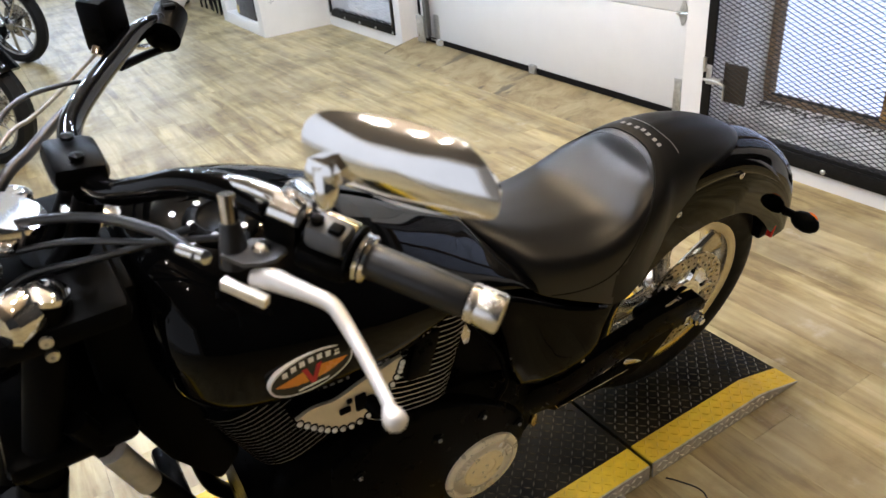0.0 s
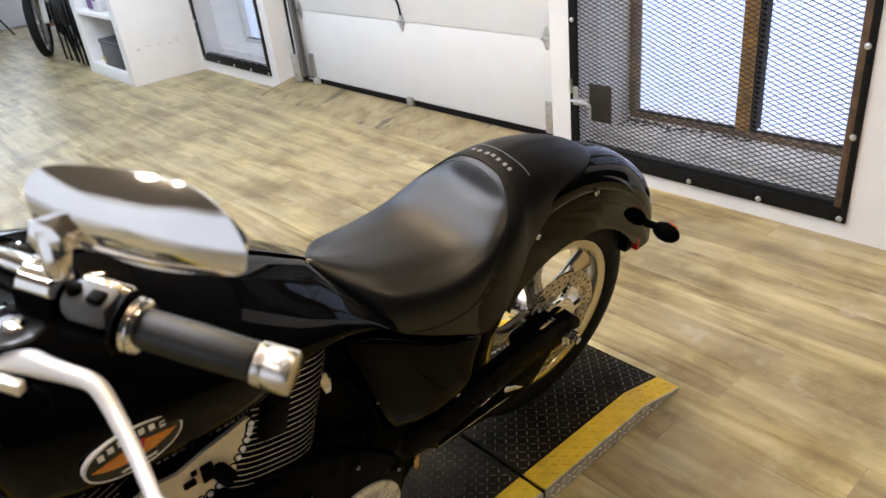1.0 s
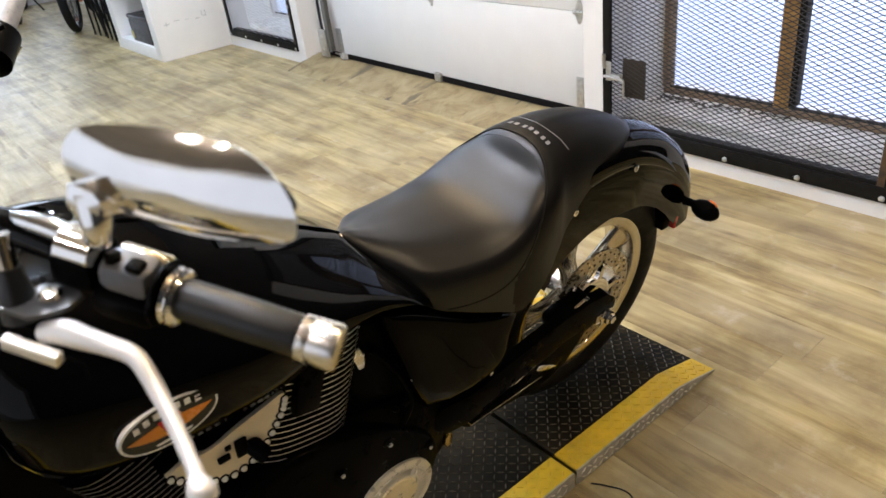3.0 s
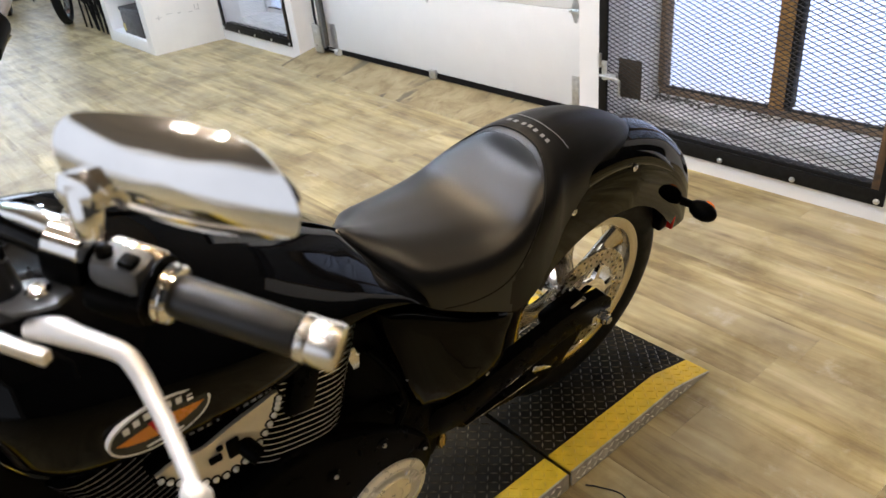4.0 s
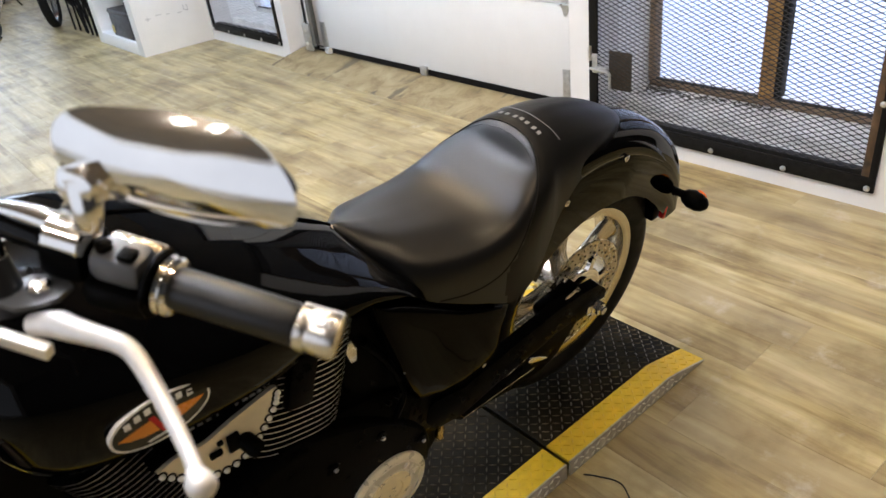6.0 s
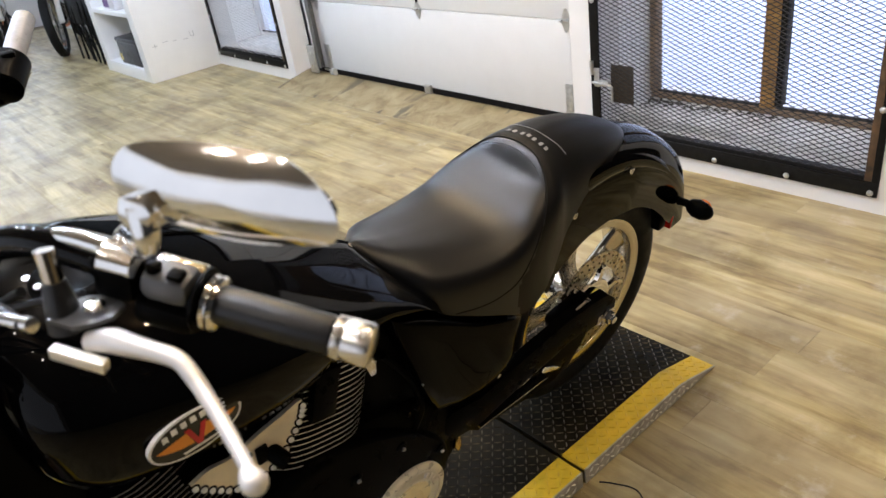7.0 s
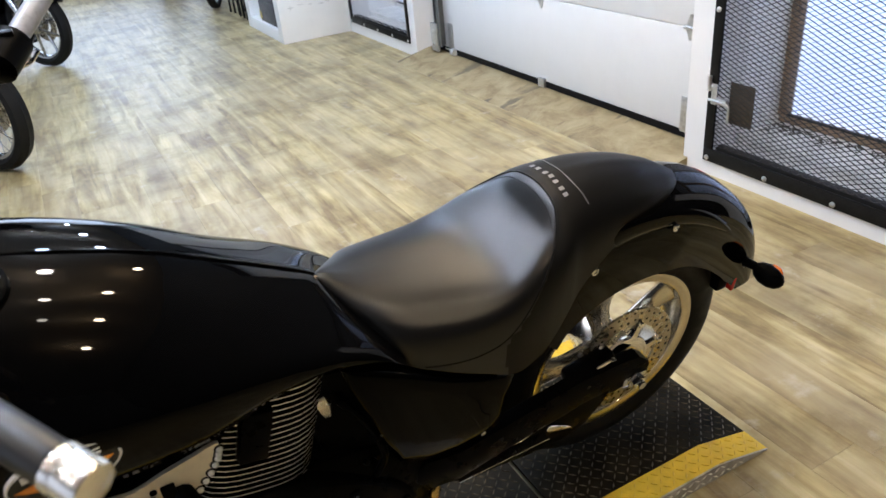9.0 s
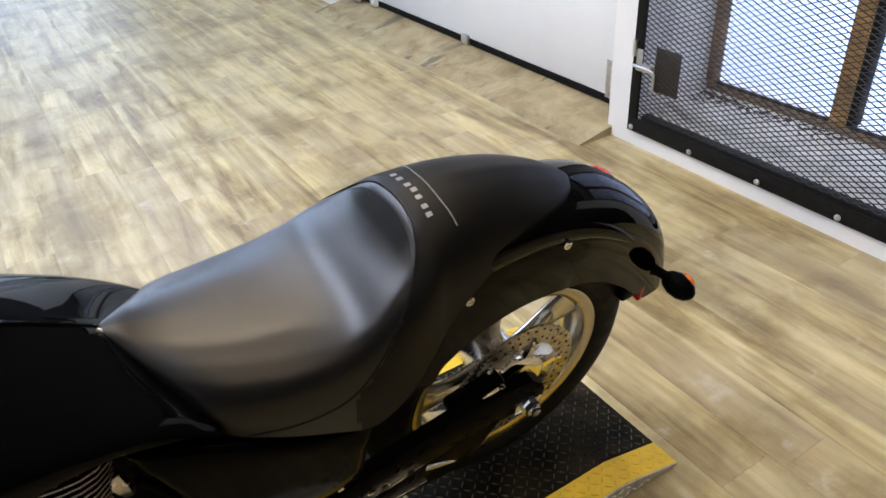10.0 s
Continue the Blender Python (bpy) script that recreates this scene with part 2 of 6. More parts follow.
def tube(bm, pts, radius, n=12, smooth=0, caps=True):
    """A round bar along pts; radius a number or one for each point."""
    if smooth:
        rr = [radius] * len(pts) if not hasattr(radius, "__len__") else list(radius)
        both = spline([(*p, r) for p, r in zip(pts, rr)], smooth)
        pts, radius = [b[:3] for b in both], [b[3] for b in both]
    pts = [Vector(p) for p in pts]
    rr = [float(radius)] * len(pts) if not hasattr(radius, "__len__") else [float(r) for r in radius]
    rings, side = [], None
    for i, p in enumerate(pts):
        d = (pts[min(i + 1, len(pts) - 1)] - pts[max(i - 1, 0)]).normalized()
        if side is None:
            side = d.orthogonal().normalized()
        side = (side - d * side.dot(d)).normalized()
        up = d.cross(side)
        rings.append([p + rr[i] * (math.cos(a) * side + math.sin(a) * up) for a in (2 * math.pi * k / n for k in range(n))])
    return skin(bm, rings, caps=caps)


def tubed(pts, radius, n=12, smooth=0):
    return tube(bmesh.new(), pts, radius, n, smooth)


def lathe(bm, profile, centre, axis, n=32, caps=True):
    """Turns (along, radius) pairs round an axis through centre."""
    c, d = Vector(centre), Vector(axis).normalized()
    u = d.orthogonal().normalized()
    v = d.cross(u)
    rings = [[c + d * a + r * (math.cos(w) * u + math.sin(w) * v) for w in (2 * math.pi * k / n for k in range(n))] for a, r in profile]
    return skin(bm, rings, caps=caps)


def lathed(profile, centre, axis, n=32):
    """A turned solid; a profile that ends where it began is a ring with an open middle."""
    return lathe(bmesh.new(), profile, centre, axis, n, caps=tuple(profile[0]) != tuple(profile[-1]))


def empty(name, m, label, category, group="", kind=""):
    e = new(name)
    e.matrix_world = m
    e.empty_display_size = 0.05
    return tagged(e, label, category, group, kind)


# ---- the room ----
XW, XD = 2.64, 2.753
OVERCAST = glow("overcast_shop_front", (0.90, 0.94, 1.0), 0.40, 0.1)
SHOPDAY = glow("bright_shop_front", (0.78, 0.88, 1.0), 0.8)
# near-black for walls out of view, so the gloss black parts reflect darkness
UNSEENDARK = plain("unseen_wall_dark", (0.015, 0.0145, 0.014), 0.7, vary=0.1, size=5)
def structure(name, bm, material, label):
    return tagged(obj(name, bm, material), label, name.split("_")[0], kind="structure")


def wall_pieces(bm, spans):
    for y0, y1, z0, z1 in spans:
        box(bm, (XW, y0, z0), (XW + 0.16, y1, z1))


bm = bmesh.new()
# right window opening y 0.93..2.11, door opening y 2.259..4.878, left window opening y 4.99..6.09
wall_pieces(bm, [(0.5, 0.93, 0, 1.75), (0.93, 2.11, 0, 0.10), (2.11, 2.259, 0, 1.75),
                 (4.878, 4.99, 0, 1.75), (4.99, 6.09, 0, 0.11), (6.09, 13.5, 0, 1.75)])
structure("wall_east", bm, WALL, "white painted wall with barred windows and a garage door")
# unseen wall above and south of the openings, dark to cut bounce and reflections
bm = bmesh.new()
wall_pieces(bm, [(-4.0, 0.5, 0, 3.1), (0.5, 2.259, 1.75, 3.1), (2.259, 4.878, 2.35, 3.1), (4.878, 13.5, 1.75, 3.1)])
structure("wall_upper", bm, UNSEENDARK, "unseen dark wall above the openings and at the south end, added to darken reflections")
bm = bmesh.new()
for lo, hi in (((-4.2, -4.0, 0), (-4.0, -3.3, 3.1)), ((-4.2, 7.1, 0), (-4.0, 13.5, 3.1)), ((-4.2, -3.3, 0), (-4.0, 7.1, 0.38)), ((-4.2, -3.3, 2.72), (-4.0, 7.1, 3.1))):
    box(bm, lo, hi)
structure("wall_west", bm, WALL, "white painted wall with a long shop window")
tagged(obj("shop_window", boxed((-4.12, -3.3, 0.38), (-4.10, 7.1, 2.72)), OVERCAST), "long bright shop window behind the bikes", "window", kind="structure")
# the unseen south wall closes the room; its dark colour only tames reflections
structure("wall_south", boxed((-4.2, -4.2, 0), (3.4, -4.0, 3.1)), UNSEENDARK, "unseen south wall, set dark to keep reflections black")
bm = bmesh.new()
for lo, hi in (((-4.2, 11.5, 0), (-1.7, 11.7, 3.1)), ((2.4, 11.5, 0), (3.4, 11.7, 3.1)), ((-1.7, 11.5, 0), (2.4, 11.7, 0.5)), ((-1.7, 11.5, 2.9), (2.4, 11.7, 3.1))):
    box(bm, lo, hi)
structure("wall_north", bm, WALL, "white painted wall with a wide bright shop window")
tagged(obj("shop_window", boxed((-1.7, 11.58, 0.5), (2.4, 11.60, 2.9)), SHOPDAY), "wide bright shop window at the far end", "window", kind="structure")
structure("ceiling", boxed((-4.2, -4.2, 3.1), (3.4, 13.7, 3.25)), CEIL, "dark stained wooden ceiling")
floor = structure("floor", boxed((-4.2, -4.2, -0.2), (3.4, 13.7, -0.004)), UNDER, "pale wood-look plank floor")

# reveals behind the two windows
def window(name, y0, y1, z0, panes, wood):
    w = empty(name, pose(0, 0, 0), "deep window recess with brown weathered frame behind steel mesh", "window", kind="structure")
    x1 = XW + 0.40
    ob = part("window_sill", boxed((XW + 0.16, y0 - 0.02, -0.05), (x1 + 0.2, y1 + 0.02, z0 + 0.04), 0.008), CONCRETE, w, "rough dirty concrete sill")
    for ya, yb in ((y0 - 0.15, y0), (y1, y1 + 0.15)):
        part("reveal", boxed((XW + 0.16, ya, z0 + 0.04), (x1 + 0.1, yb, 1.75)), WHITEST, w)
    part("lintel", boxed((XW + 0.16, y0 - 0.15, 1.75), (x1 + 0.1, y1 + 0.15, 1.9)), WALL, w)
    part("bottom_rail", boxed((x1, y0, z0 + 0.04), (x1 + 0.06, y1, z0 + 0.072), 0.006), GREYWOOD if wood is RUSTWOOD else wood, w, "grey weathered bottom rail")
    part("gasket", boxed((x1 + 0.004, y0 + 0.036, z0 + 0.0722), (x1 + 0.02, y1 - 0.036, z0 + 0.081), 0.001), RUBBER, w, "black rubber gasket")
    part("top_rail", boxed((x1, y0, 1.68), (x1 + 0.06, y1, 1.75), 0.006), wood, w)
    posts = [y0 + (y1 - y0) * k / panes for k in range(panes + 1)]
    for k, yp in enumerate(posts):
        half = 0.035 if 0 < k < panes else 0.018
        yc = min(max(yp, y0 + half), y1 - half)
        part("stile", boxed((x1 - 0.01, yc - half, z0 + 0.072), (x1 + 0.05, yc + half, 1.68), 0.006), wood if 0 < k < panes or wood is WALL else GREYWOOD, w)
        if 0 < k < panes:
            part("sash_edge", boxed((x1 - 0.02, yc - half - 0.03, z0 + 0.09), (x1 + 0.03, yc - half - 0.002, 1.67), 0.003), BLACK_STEEL, w)
    pane = part("pane", boxed((x1 + 0.03, y0 + 0.03, z0 + 0.072), (x1 + 0.036, y1 - 0.03, 1.68)), GLASS, w)
    pane.visible_shadow = False
    return w


def glass_material():
    m, t, p = shader("window_glass")
    p.inputs["Transmission Weight"].default_value = 1.0
    p.inputs["Roughness"].default_value = 0.02
    p.inputs["IOR"].default_value = 1.45
    return m


GLASS = glass_material()
win = window("window_1", 0.93, 2.11, 0.10, 2, RUSTWOOD)
rnd = random.Random(12)
bm = bmesh.new()
for k in range(220):
    u = rnd.random() ** 1.5
    x, y = XW + 0.385 - abs(rnd.gauss(0, 0.04)), 2.09 - u * 0.62
    s = rnd.uniform(0.0012, 0.0048)
    box(bm, (x - s, y - s * 1.4, 0.1402), (x + s, y + s * 1.4, 0.141 + s * 0.5))
bmesh.ops.rotate(bm, verts=bm.verts, cent=(XW + 0.37, 1.8, 0.14), matrix=Matrix.Rotation(0.03, 3, "Z"))
part("debris", bm, DIRT, win, "dark dirt and dead leaves on the sill")["kind"] = "stuff"
window("window_2", 4.99, 6.09, 0.11, 2, WALL)
tagged(obj("backdrop", boxed((3.9, -9.0, -3.0), (3.95, 16.0, 5.0)), DAYLIGHT), "pale bluish hazy daylight outside", "backdrop", kind="structure")


def grille(name, y0, y1, z0, z1, bar, pitch, rise, label, half=0.0016, strand=MESHST):
    """A steel angle frame bolted to the wall with expanded metal mesh in it."""
    g = empty(name, pose(XW, (y0 + y1) / 2, z0), label, "window guard", kind="structure")
    inv = g.matrix_world.inverted()

    def add(nm, bm, mat, lab=""):
        bmesh.ops.transform(bm, matrix=inv, verts=bm.verts)
        return part(nm, bm, mat, g, lab)
    xf = XW - 0.012
    add("frame_bottom", boxed((xf, y0, z0), (XW, y1, z0 + bar), 0.002), BLACK_STEEL)
    add("bottom_ledge", boxed((XW + 0.001, y0 + bar, z0 + bar * 0.35), (XW + 0.045, y1 - bar, z0 + bar * 1.25), 0.002), BLACK_STEEL, "dirty black angle iron ledge")
    add("frame_side", boxed((xf, y0, z0 + bar), (XW, y0 + bar * 0.42, z1 - bar), 0.002), BLACK_STEEL)
    add("inner_bar", boxed((xf + 0.006, y0 + bar * 0.42, z0 + bar), (XW + 0.010, y0 + bar * 0.9, z1 - bar), 0.002), RUSTBAR, "rusty brown inner bar")
    add("frame_side", boxed((xf, y1 - bar * 0.8, z0 + bar), (XW, y1, z1 - bar), 0.002), BLACK_STEEL)
    add("frame_top", boxed((xf, y0, z1 - bar), (XW, y1, z1), 0.002), BLACK_STEEL)
    add("inner_angle", boxed((XW + 0.001, y0 + bar * 0.8, z0 + bar * 0.9), (XW + 0.05, y0 + bar * 0.8 + 0.006, z1 - bar), 0.001), RUSTWOOD, "rusty brown steel angle")
    ya, yb, za, zb = y0 + bar * 0.6, y1 - bar * 0.6, z0 + bar * 0.6, z1 - bar * 0.6
    for s in (1, -1):
        slope = s * rise / pitch
        k0 = za - abs(slope) * (yb - ya)
        n = int((zb - za + abs(slope) * (yb - ya)) / rise) + 2
        for k in range(n):
            zs = k0 + k * rise
            pts = []
            for yy, first in ((ya, True), (yb, False)):
                zz = zs + (yy - ya) * abs(slope) if s > 0 else zs + (yb - yy) * abs(slope)
                pts.append([yy, zz])
            (y_a, z_a), (y_b, z_b) = pts
            if max(z_a, z_b) < za or min(z_a, z_b) > zb:
                continue
            d = (z_b - z_a) / (y_b - y_a)

            def clip(yy, zz):
                if zz < za:
                    return yy + (za - zz) / d, za
                if zz > zb:
                    return yy + (zb - zz) / d, zb
                return yy, zz
            (y_a, z_a), (y_b, z_b) = clip(y_a, z_a), clip(y_b, z_b)
            ln = math.hypot(y_b - y_a, z_b - z_a)
            if ln < 0.01:
                continue
            ny, nz = -(z_b - z_a) / ln * half, (y_b - y_a) / ln * half
            x0 = XW + (0.004 if s > 0 else 0.0062)
            bm = bmesh.new()
            vs = [bm.verts.new((x0 + dx, yy + q * ny, zz + q * nz)) for dx in (0, 0.003) for yy, zz, q in ((y_a, z_a, -1), (y_b, z_b, -1), (y_b, z_b, 1), (y_a, z_a, 1))]
            for q in ((0, 1, 2, 3), (7, 6, 5, 4), (0, 4, 5, 1), (2, 6, 7, 3)):
                bm.faces.new([vs[i] for i in q])
            add("mesh_strand", bm, strand)
    n = round((y1 - y0) / 0.305)
    for k in range(n + 1):
        yb_ = y0 + 0.022 + k * (y1 - y0 - 0.044) / n
        add("bolt", lathed([(0, 0.011), (0.004, 0.011), (0.007, 0.007), (0.008, 0.0)], (xf, yb_, z0 + 0.016), (-1, 0, 0), 10), GALV)
    for yy in (y0 + 0.02, y1 - 0.02):
        for k in range(1, 5):
            add("bolt", lathed([(0, 0.011), (0.004, 0.011), (0.007, 0.007), (0.008, 0.0)], (xf, yy, z0 + 0.016 + k * 0.305), (-1, 0, 0), 10), GALV)
    return g, add


_, add1 = grille("window_guard", 0.904, 2.14, 0.064, 1.8, 0.055, 0.0445, 0.0185, "black steel frame with expanded mesh bolted over window", 0.0013)
grille("window_guard", 4.97, 6.11, 0.085, 1.8, 0.05, 0.12, 0.024, "dark grey steel frame with thin wires over the far window", 0.0006, GALV)

# sectional garage door
door = empty("garage_door", pose(XD, 3.48, 0.05), "white sectional garage door, closed, with black rubber seal", "door", kind="structure")


def add_door(nm, lo, hi, mat, lab="", bevel=0.0):
    bm = boxed(lo, hi, bevel)
    bmesh.ops.translate(bm, vec=-Vector(door.matrix_world.translation), verts=bm.verts)
    return part(nm, bm, mat, door, lab)


for k in range(5):
    z0 = 0.115 + k * 0.447
    add_door("door_panel", (XD, 2.2, z0 if k else 0.099), (XD + 0.045, 4.72, z0 + 0.4445), DOORW, bevel=0.003)
add_door("bottom_seal", (XD - 0.004, 2.2, 0.066), (XD + 0.04, 4.72, 0.098), SEAL, "black rubber bottom seal")

# sloped threshold in front of the garage door
bm = bmesh.new()
skin(bm, [[(2.46, y, -0.003), (2.47, y, 0.006), (2.75, y, 0.062), (2.85, y, 0.064), (2.85, y, -0.003)] for y in (2.235, 4.88)])
structure("threshold", bm, SILLWOOD, "stained worn wooden threshold ramp at the door")

# white shelf unit by the far window
shelf = empty("shelf_unit", pose(2.03, 6.15, 0), "white open shelf unit built against the wall", "shelf")
def add_shelf(nm, lo, hi, bevel=0.002):
    bm = boxed(lo, hi, bevel)
    bmesh.ops.translate(bm, vec=(-2.03, -6.15, 0), verts=bm.verts)
    return part(nm, bm, WHITEST, shelf)
add_shelf("side_panel", (2.03, 6.15, 0), (2.638, 6.27, 1.9))
add_shelf("side_panel", (2.03, 7.12, 0), (2.638, 7.24, 1.9))
add_shelf("plinth", (2.03, 6.27, 0), (2.638, 7.12, 0.10))
add_shelf("back_panel", (2.60, 6.27, 0.10), (2.638, 7.12, 1.9))
for zz in (0.52, 0.95, 1.38, 1.86):
    add_shelf("shelf_board", (2.03, 6.27, zz), (2.60, 7.12, zz + 0.035))


# ---- motorcycle on the low ramp ----
LEAN, YC, ZR = 11.0, 1.1266, 0.043
PAINT = plain("gloss_black_paint", (0.0012, 0.0012, 0.0013), 0.025, vary=0.2, size=20, ior=1.21, even=True)
LEATHER = plain("black_vinyl_leather", (0.006, 0.0057, 0.0054), 0.42, vary=0.15, size=6, bump=0.15, fine=700, even=True, ior=1.22)
PAN = plain("smooth_seat_insert", (0.005, 0.0048, 0.0046), 0.335, vary=0.15, size=6, bump=0.10, fine=700, even=True, ior=1.44)
SWITCHG = plain("grey_switch_paint", (0.10, 0.104, 0.112), 0.38, metal=0.4, vary=0.08, size=40)
COVERK = plain("black_side_cover_lacquer", (0.001, 0.001, 0.001), 0.06, vary=0.2, size=20, ior=1.13, even=True)
SATIN = plain("satin_black_metal", (0.002, 0.002, 0.002), 0.3, vary=0.3, size=30, bump=0.1, ior=1.09)
FLATK = plain("flat_black_panel", (0.004, 0.004, 0.004), 0.5, vary=0.3, size=12, bump=0.1, ior=1.09)
GRIPRUB = plain("grip_rubber", (0.007, 0.007, 0.0075), 0.36, vary=0.2, size=60, bump=0.15)
CHROME = plain("chrome", (0.86, 0.85, 0.83), 0.09, metal=1.0, vary=0.03, size=25)
ALLOY = plain("satin_alloy", (0.78, 0.76, 0.73), 0.24, metal=1.0, vary=0.05, size=30, bump=0.05)
SILVER = plain("silver_wheel_lacquer", (0.62, 0.57, 0.47), 0.20, metal=0.95, vary=0.03, size=30, even=True)
COVERM = plain("satin_cover_alloy", (0.88, 0.83, 0.73), 0.36, metal=0.55, vary=0.05, size=30)
DERBYM = plain("pale_gold_cover_alloy", (0.92, 0.87, 0.74), 0.30, metal=0.3, vary=0.08, size=40)
ROCKM = plain("satin_rocker_alloy", (0.84, 0.76, 0.60), 0.42, metal=0.35, vary=0.06, size=40)
GOLDM = plain("gold_centre_alloy", (0.86, 0.76, 0.50), 0.30, metal=0.4, vary=0.1, size=40)
BRONZE = plain("warm_chrome", (0.72, 0.63, 0.5), 0.12, metal=1.0, vary=0.06, size=30)
FINEDGE = plain("machined_fin_edge", (0.85, 0.84, 0.81), 0.34, metal=0.6, vary=0.05, size=60)
FINDULL = plain("dull_fin_edge", (0.24, 0.24, 0.235), 0.35, metal=0.5, vary=0.1, size=60)
DISCM = plain("brushed_brake_disc", (0.50, 0.45, 0.36), 0.27, metal=0.9, vary=0.1, size=40)
TYRE = plain("tyre_rubber", (0.008, 0.008, 0.008), 0.6, vary=0.25, size=40, bump=0.3, spec=0.15)
AMBER = plain("amber_lens", (0.75, 0.16, 0.01), 0.15, vary=0.05)
REDLENS = plain("red_lens", (0.45, 0.015, 0.01), 0.12, vary=0.05)
WHITEP = plain("white_enamel", (0.85, 0.85, 0.83), 0.25, vary=0.02)
BADGEK = plain("badge_black", (0.01, 0.01, 0.01), 0.2, vary=0.05)
ORANGE = plain("badge_orange", (0.80, 0.28, 0.03), 0.25, vary=0.08)
REDE = plain("badge_red", (0.55, 0.02, 0.02), 0.25, vary=0.05)
THREAD = plain("pale_thread", (0.22, 0.215, 0.21), 0.6, vary=0.05)
BOLTM = plain("zinc_bolt", (0.6, 0.6, 0.58), 0.3, metal=1.0, vary=0.1, size=80)

bike = empty("motorcycle", pose(0, YC, ZR, LEAN, 0, 0), "gloss black cruiser motorcycle with single seat, leaning on its stand", "motorcycle")


def bpart(name, bm, material, label="", parent=None, angle=40):
    return part(name, bm, material, parent or bike, label, angle)


def half_section(x, half, n):
    """A full ring of points at x, from the left lower edge over the top to the right one; half: (y, z) from the middle outwards and down."""
    pts = spline(half, n)
    left = [(x, -max(p[0], 0.0), p[1]) for p in reversed(pts)]
    return left + [(x, max(p[0], 0.0), p[1]) for p in pts[1:]]


def hull(stations, n=14, steps=60):
    """A closed body through stations (x, (y, z), (y, z), ...), each from the middle of the top outwards and down."""
    flat = [np.r_[s[0], np.array(s[1:], float).ravel()] for s in stations]
    bm = bmesh.new()
    rings = []
    for row in spline(flat, steps):
        rings.append(half_section(row[0], list(row[1:].reshape(-1, 2)), n))
    return skin(bm, rings)


def plate(outline, y0, y1, bevel=0.0):
    bm = bmesh.new()
    skin(bm, [[(x, y, z) for x, z in outline] for y in (y0, y1)])
    if bevel:
        bmesh.ops.bevel(bm, geom=list(bm.edges), offset=bevel, segments=2, affect="EDGES", profile=0.5)
    return bm


# fuel tank
tank = bpart("fuel_tank", hull([
    (0.058, (0, 0.895), (0.04, 0.89), (0.08, 0.86), (0.085, 0.82), (0.07, 0.79), (0.0, 0.78)),
    (0.075, (0, 0.942), (0.075, 0.93), (0.14, 0.87), (0.145, 0.82), (0.12, 0.768), (0.0, 0.76)),
    (0.12, (0, 0.968), (0.095, 0.953), (0.173, 0.875), (0.18, 0.815), (0.155, 0.75), (0.0, 0.745)),
    (0.20, (0, 0.968), (0.105, 0.95), (0.185, 0.868), (0.197, 0.81), (0.168, 0.737), (0.0, 0.735)),
    (0.28, (0, 0.945), (0.105, 0.927), (0.186, 0.85), (0.198, 0.80), (0.168, 0.728), (0.0, 0.73)),
    (0.37, (0, 0.909), (0.098, 0.889), (0.172, 0.828), (0.187, 0.783), (0.158, 0.722), (0.0, 0.725)),
    (0.46, (0, 0.859), (0.084, 0.838), (0.148, 0.803), (0.168, 0.775), (0.146, 0.741), (0.0, 0.735)),
    (0.54, (0, 0.812), (0.068, 0.793), (0.124, 0.775), (0.150, 0.757), (0.136, 0.738), (0.0, 0.72)),
    (0.59, (0, 0.776), (0.058, 0.764), (0.110, 0.750), (0.139, 0.736), (0.131, 0.718), (0.0, 0.69)),
    (0.63, (0, 0.715), (0.062, 0.722), (0.108, 0.722), (0.131, 0.710), (0.127, 0.696), (0.0, 0.66)),
    (0.662, (0, 0.66), (0.09, 0.672), (0.112, 0.688), (0.125, 0.680), (0.123, 0.667), (0.0, 0.65)),
], 16, 70), PAINT, "gloss black teardrop tank with a centre ridge", angle=60)
bm = bmesh.new()
tube(bm, [(x, 0, z + 0.0005) for x, z in ((0.10, 0.960), (0.16, 0.970), (0.2, 0.968), (0.28, 0.945), (0.37, 0.909), (0.46, 0.859), (0.54, 0.812), (0.58, 0.785))], 0.0022, 8, 40)
bpart("centre_ridge", bm, PAINT, parent=tank)
cap = bpart("filler_cap", lathed([(-0.004, 0.046), (0.004, 0.046), (0.009, 0.041), (0.010, 0.030), (0.007, 0.026), (0.007, 0.0)], (0.185, -0.055, 0.962), (0.02, -0.12, 1), 28), SATIN, "black round filler cap with bolts", parent=tank)
for k in range(6):
    a = k * math.pi / 3
    bpart("cap_bolt", lathed([(0, 0.0045), (0.003, 0.0045), (0.004, 0.0)], (0.185 + 0.036 * math.cos(a), -0.055 + 0.036 * math.sin(a), 0.9705 + 0.0045 * math.sin(a)), (0.02, -0.12, 1), 8), BOLTM, parent=cap)

# oval badge on the tank's left side, drawn as plain shapes
bmat = Matrix.Translation((0.222, -0.1985, 0.806)) @ Euler((radians(-2), 0, radians(2.5))).to_matrix().to_4x4()


def badge_shape(pts, y0, y1):
    """A flat shape in the badge's plane (along, up), between two heights over the paint."""
    bm = bmesh.new()
    rings = [[(u, -y, w) for u, w in pts] for y in (y0, y1)]
    skin(bm, rings)
    bmesh.ops.transform(bm, matrix=bmat, verts=bm.verts)
    return bm


def oval(a, b, n=40):
    return [(a * math.cos(2 * math.pi * k / n), b * math.sin(2 * math.pi * k / n)) for k in range(n)]


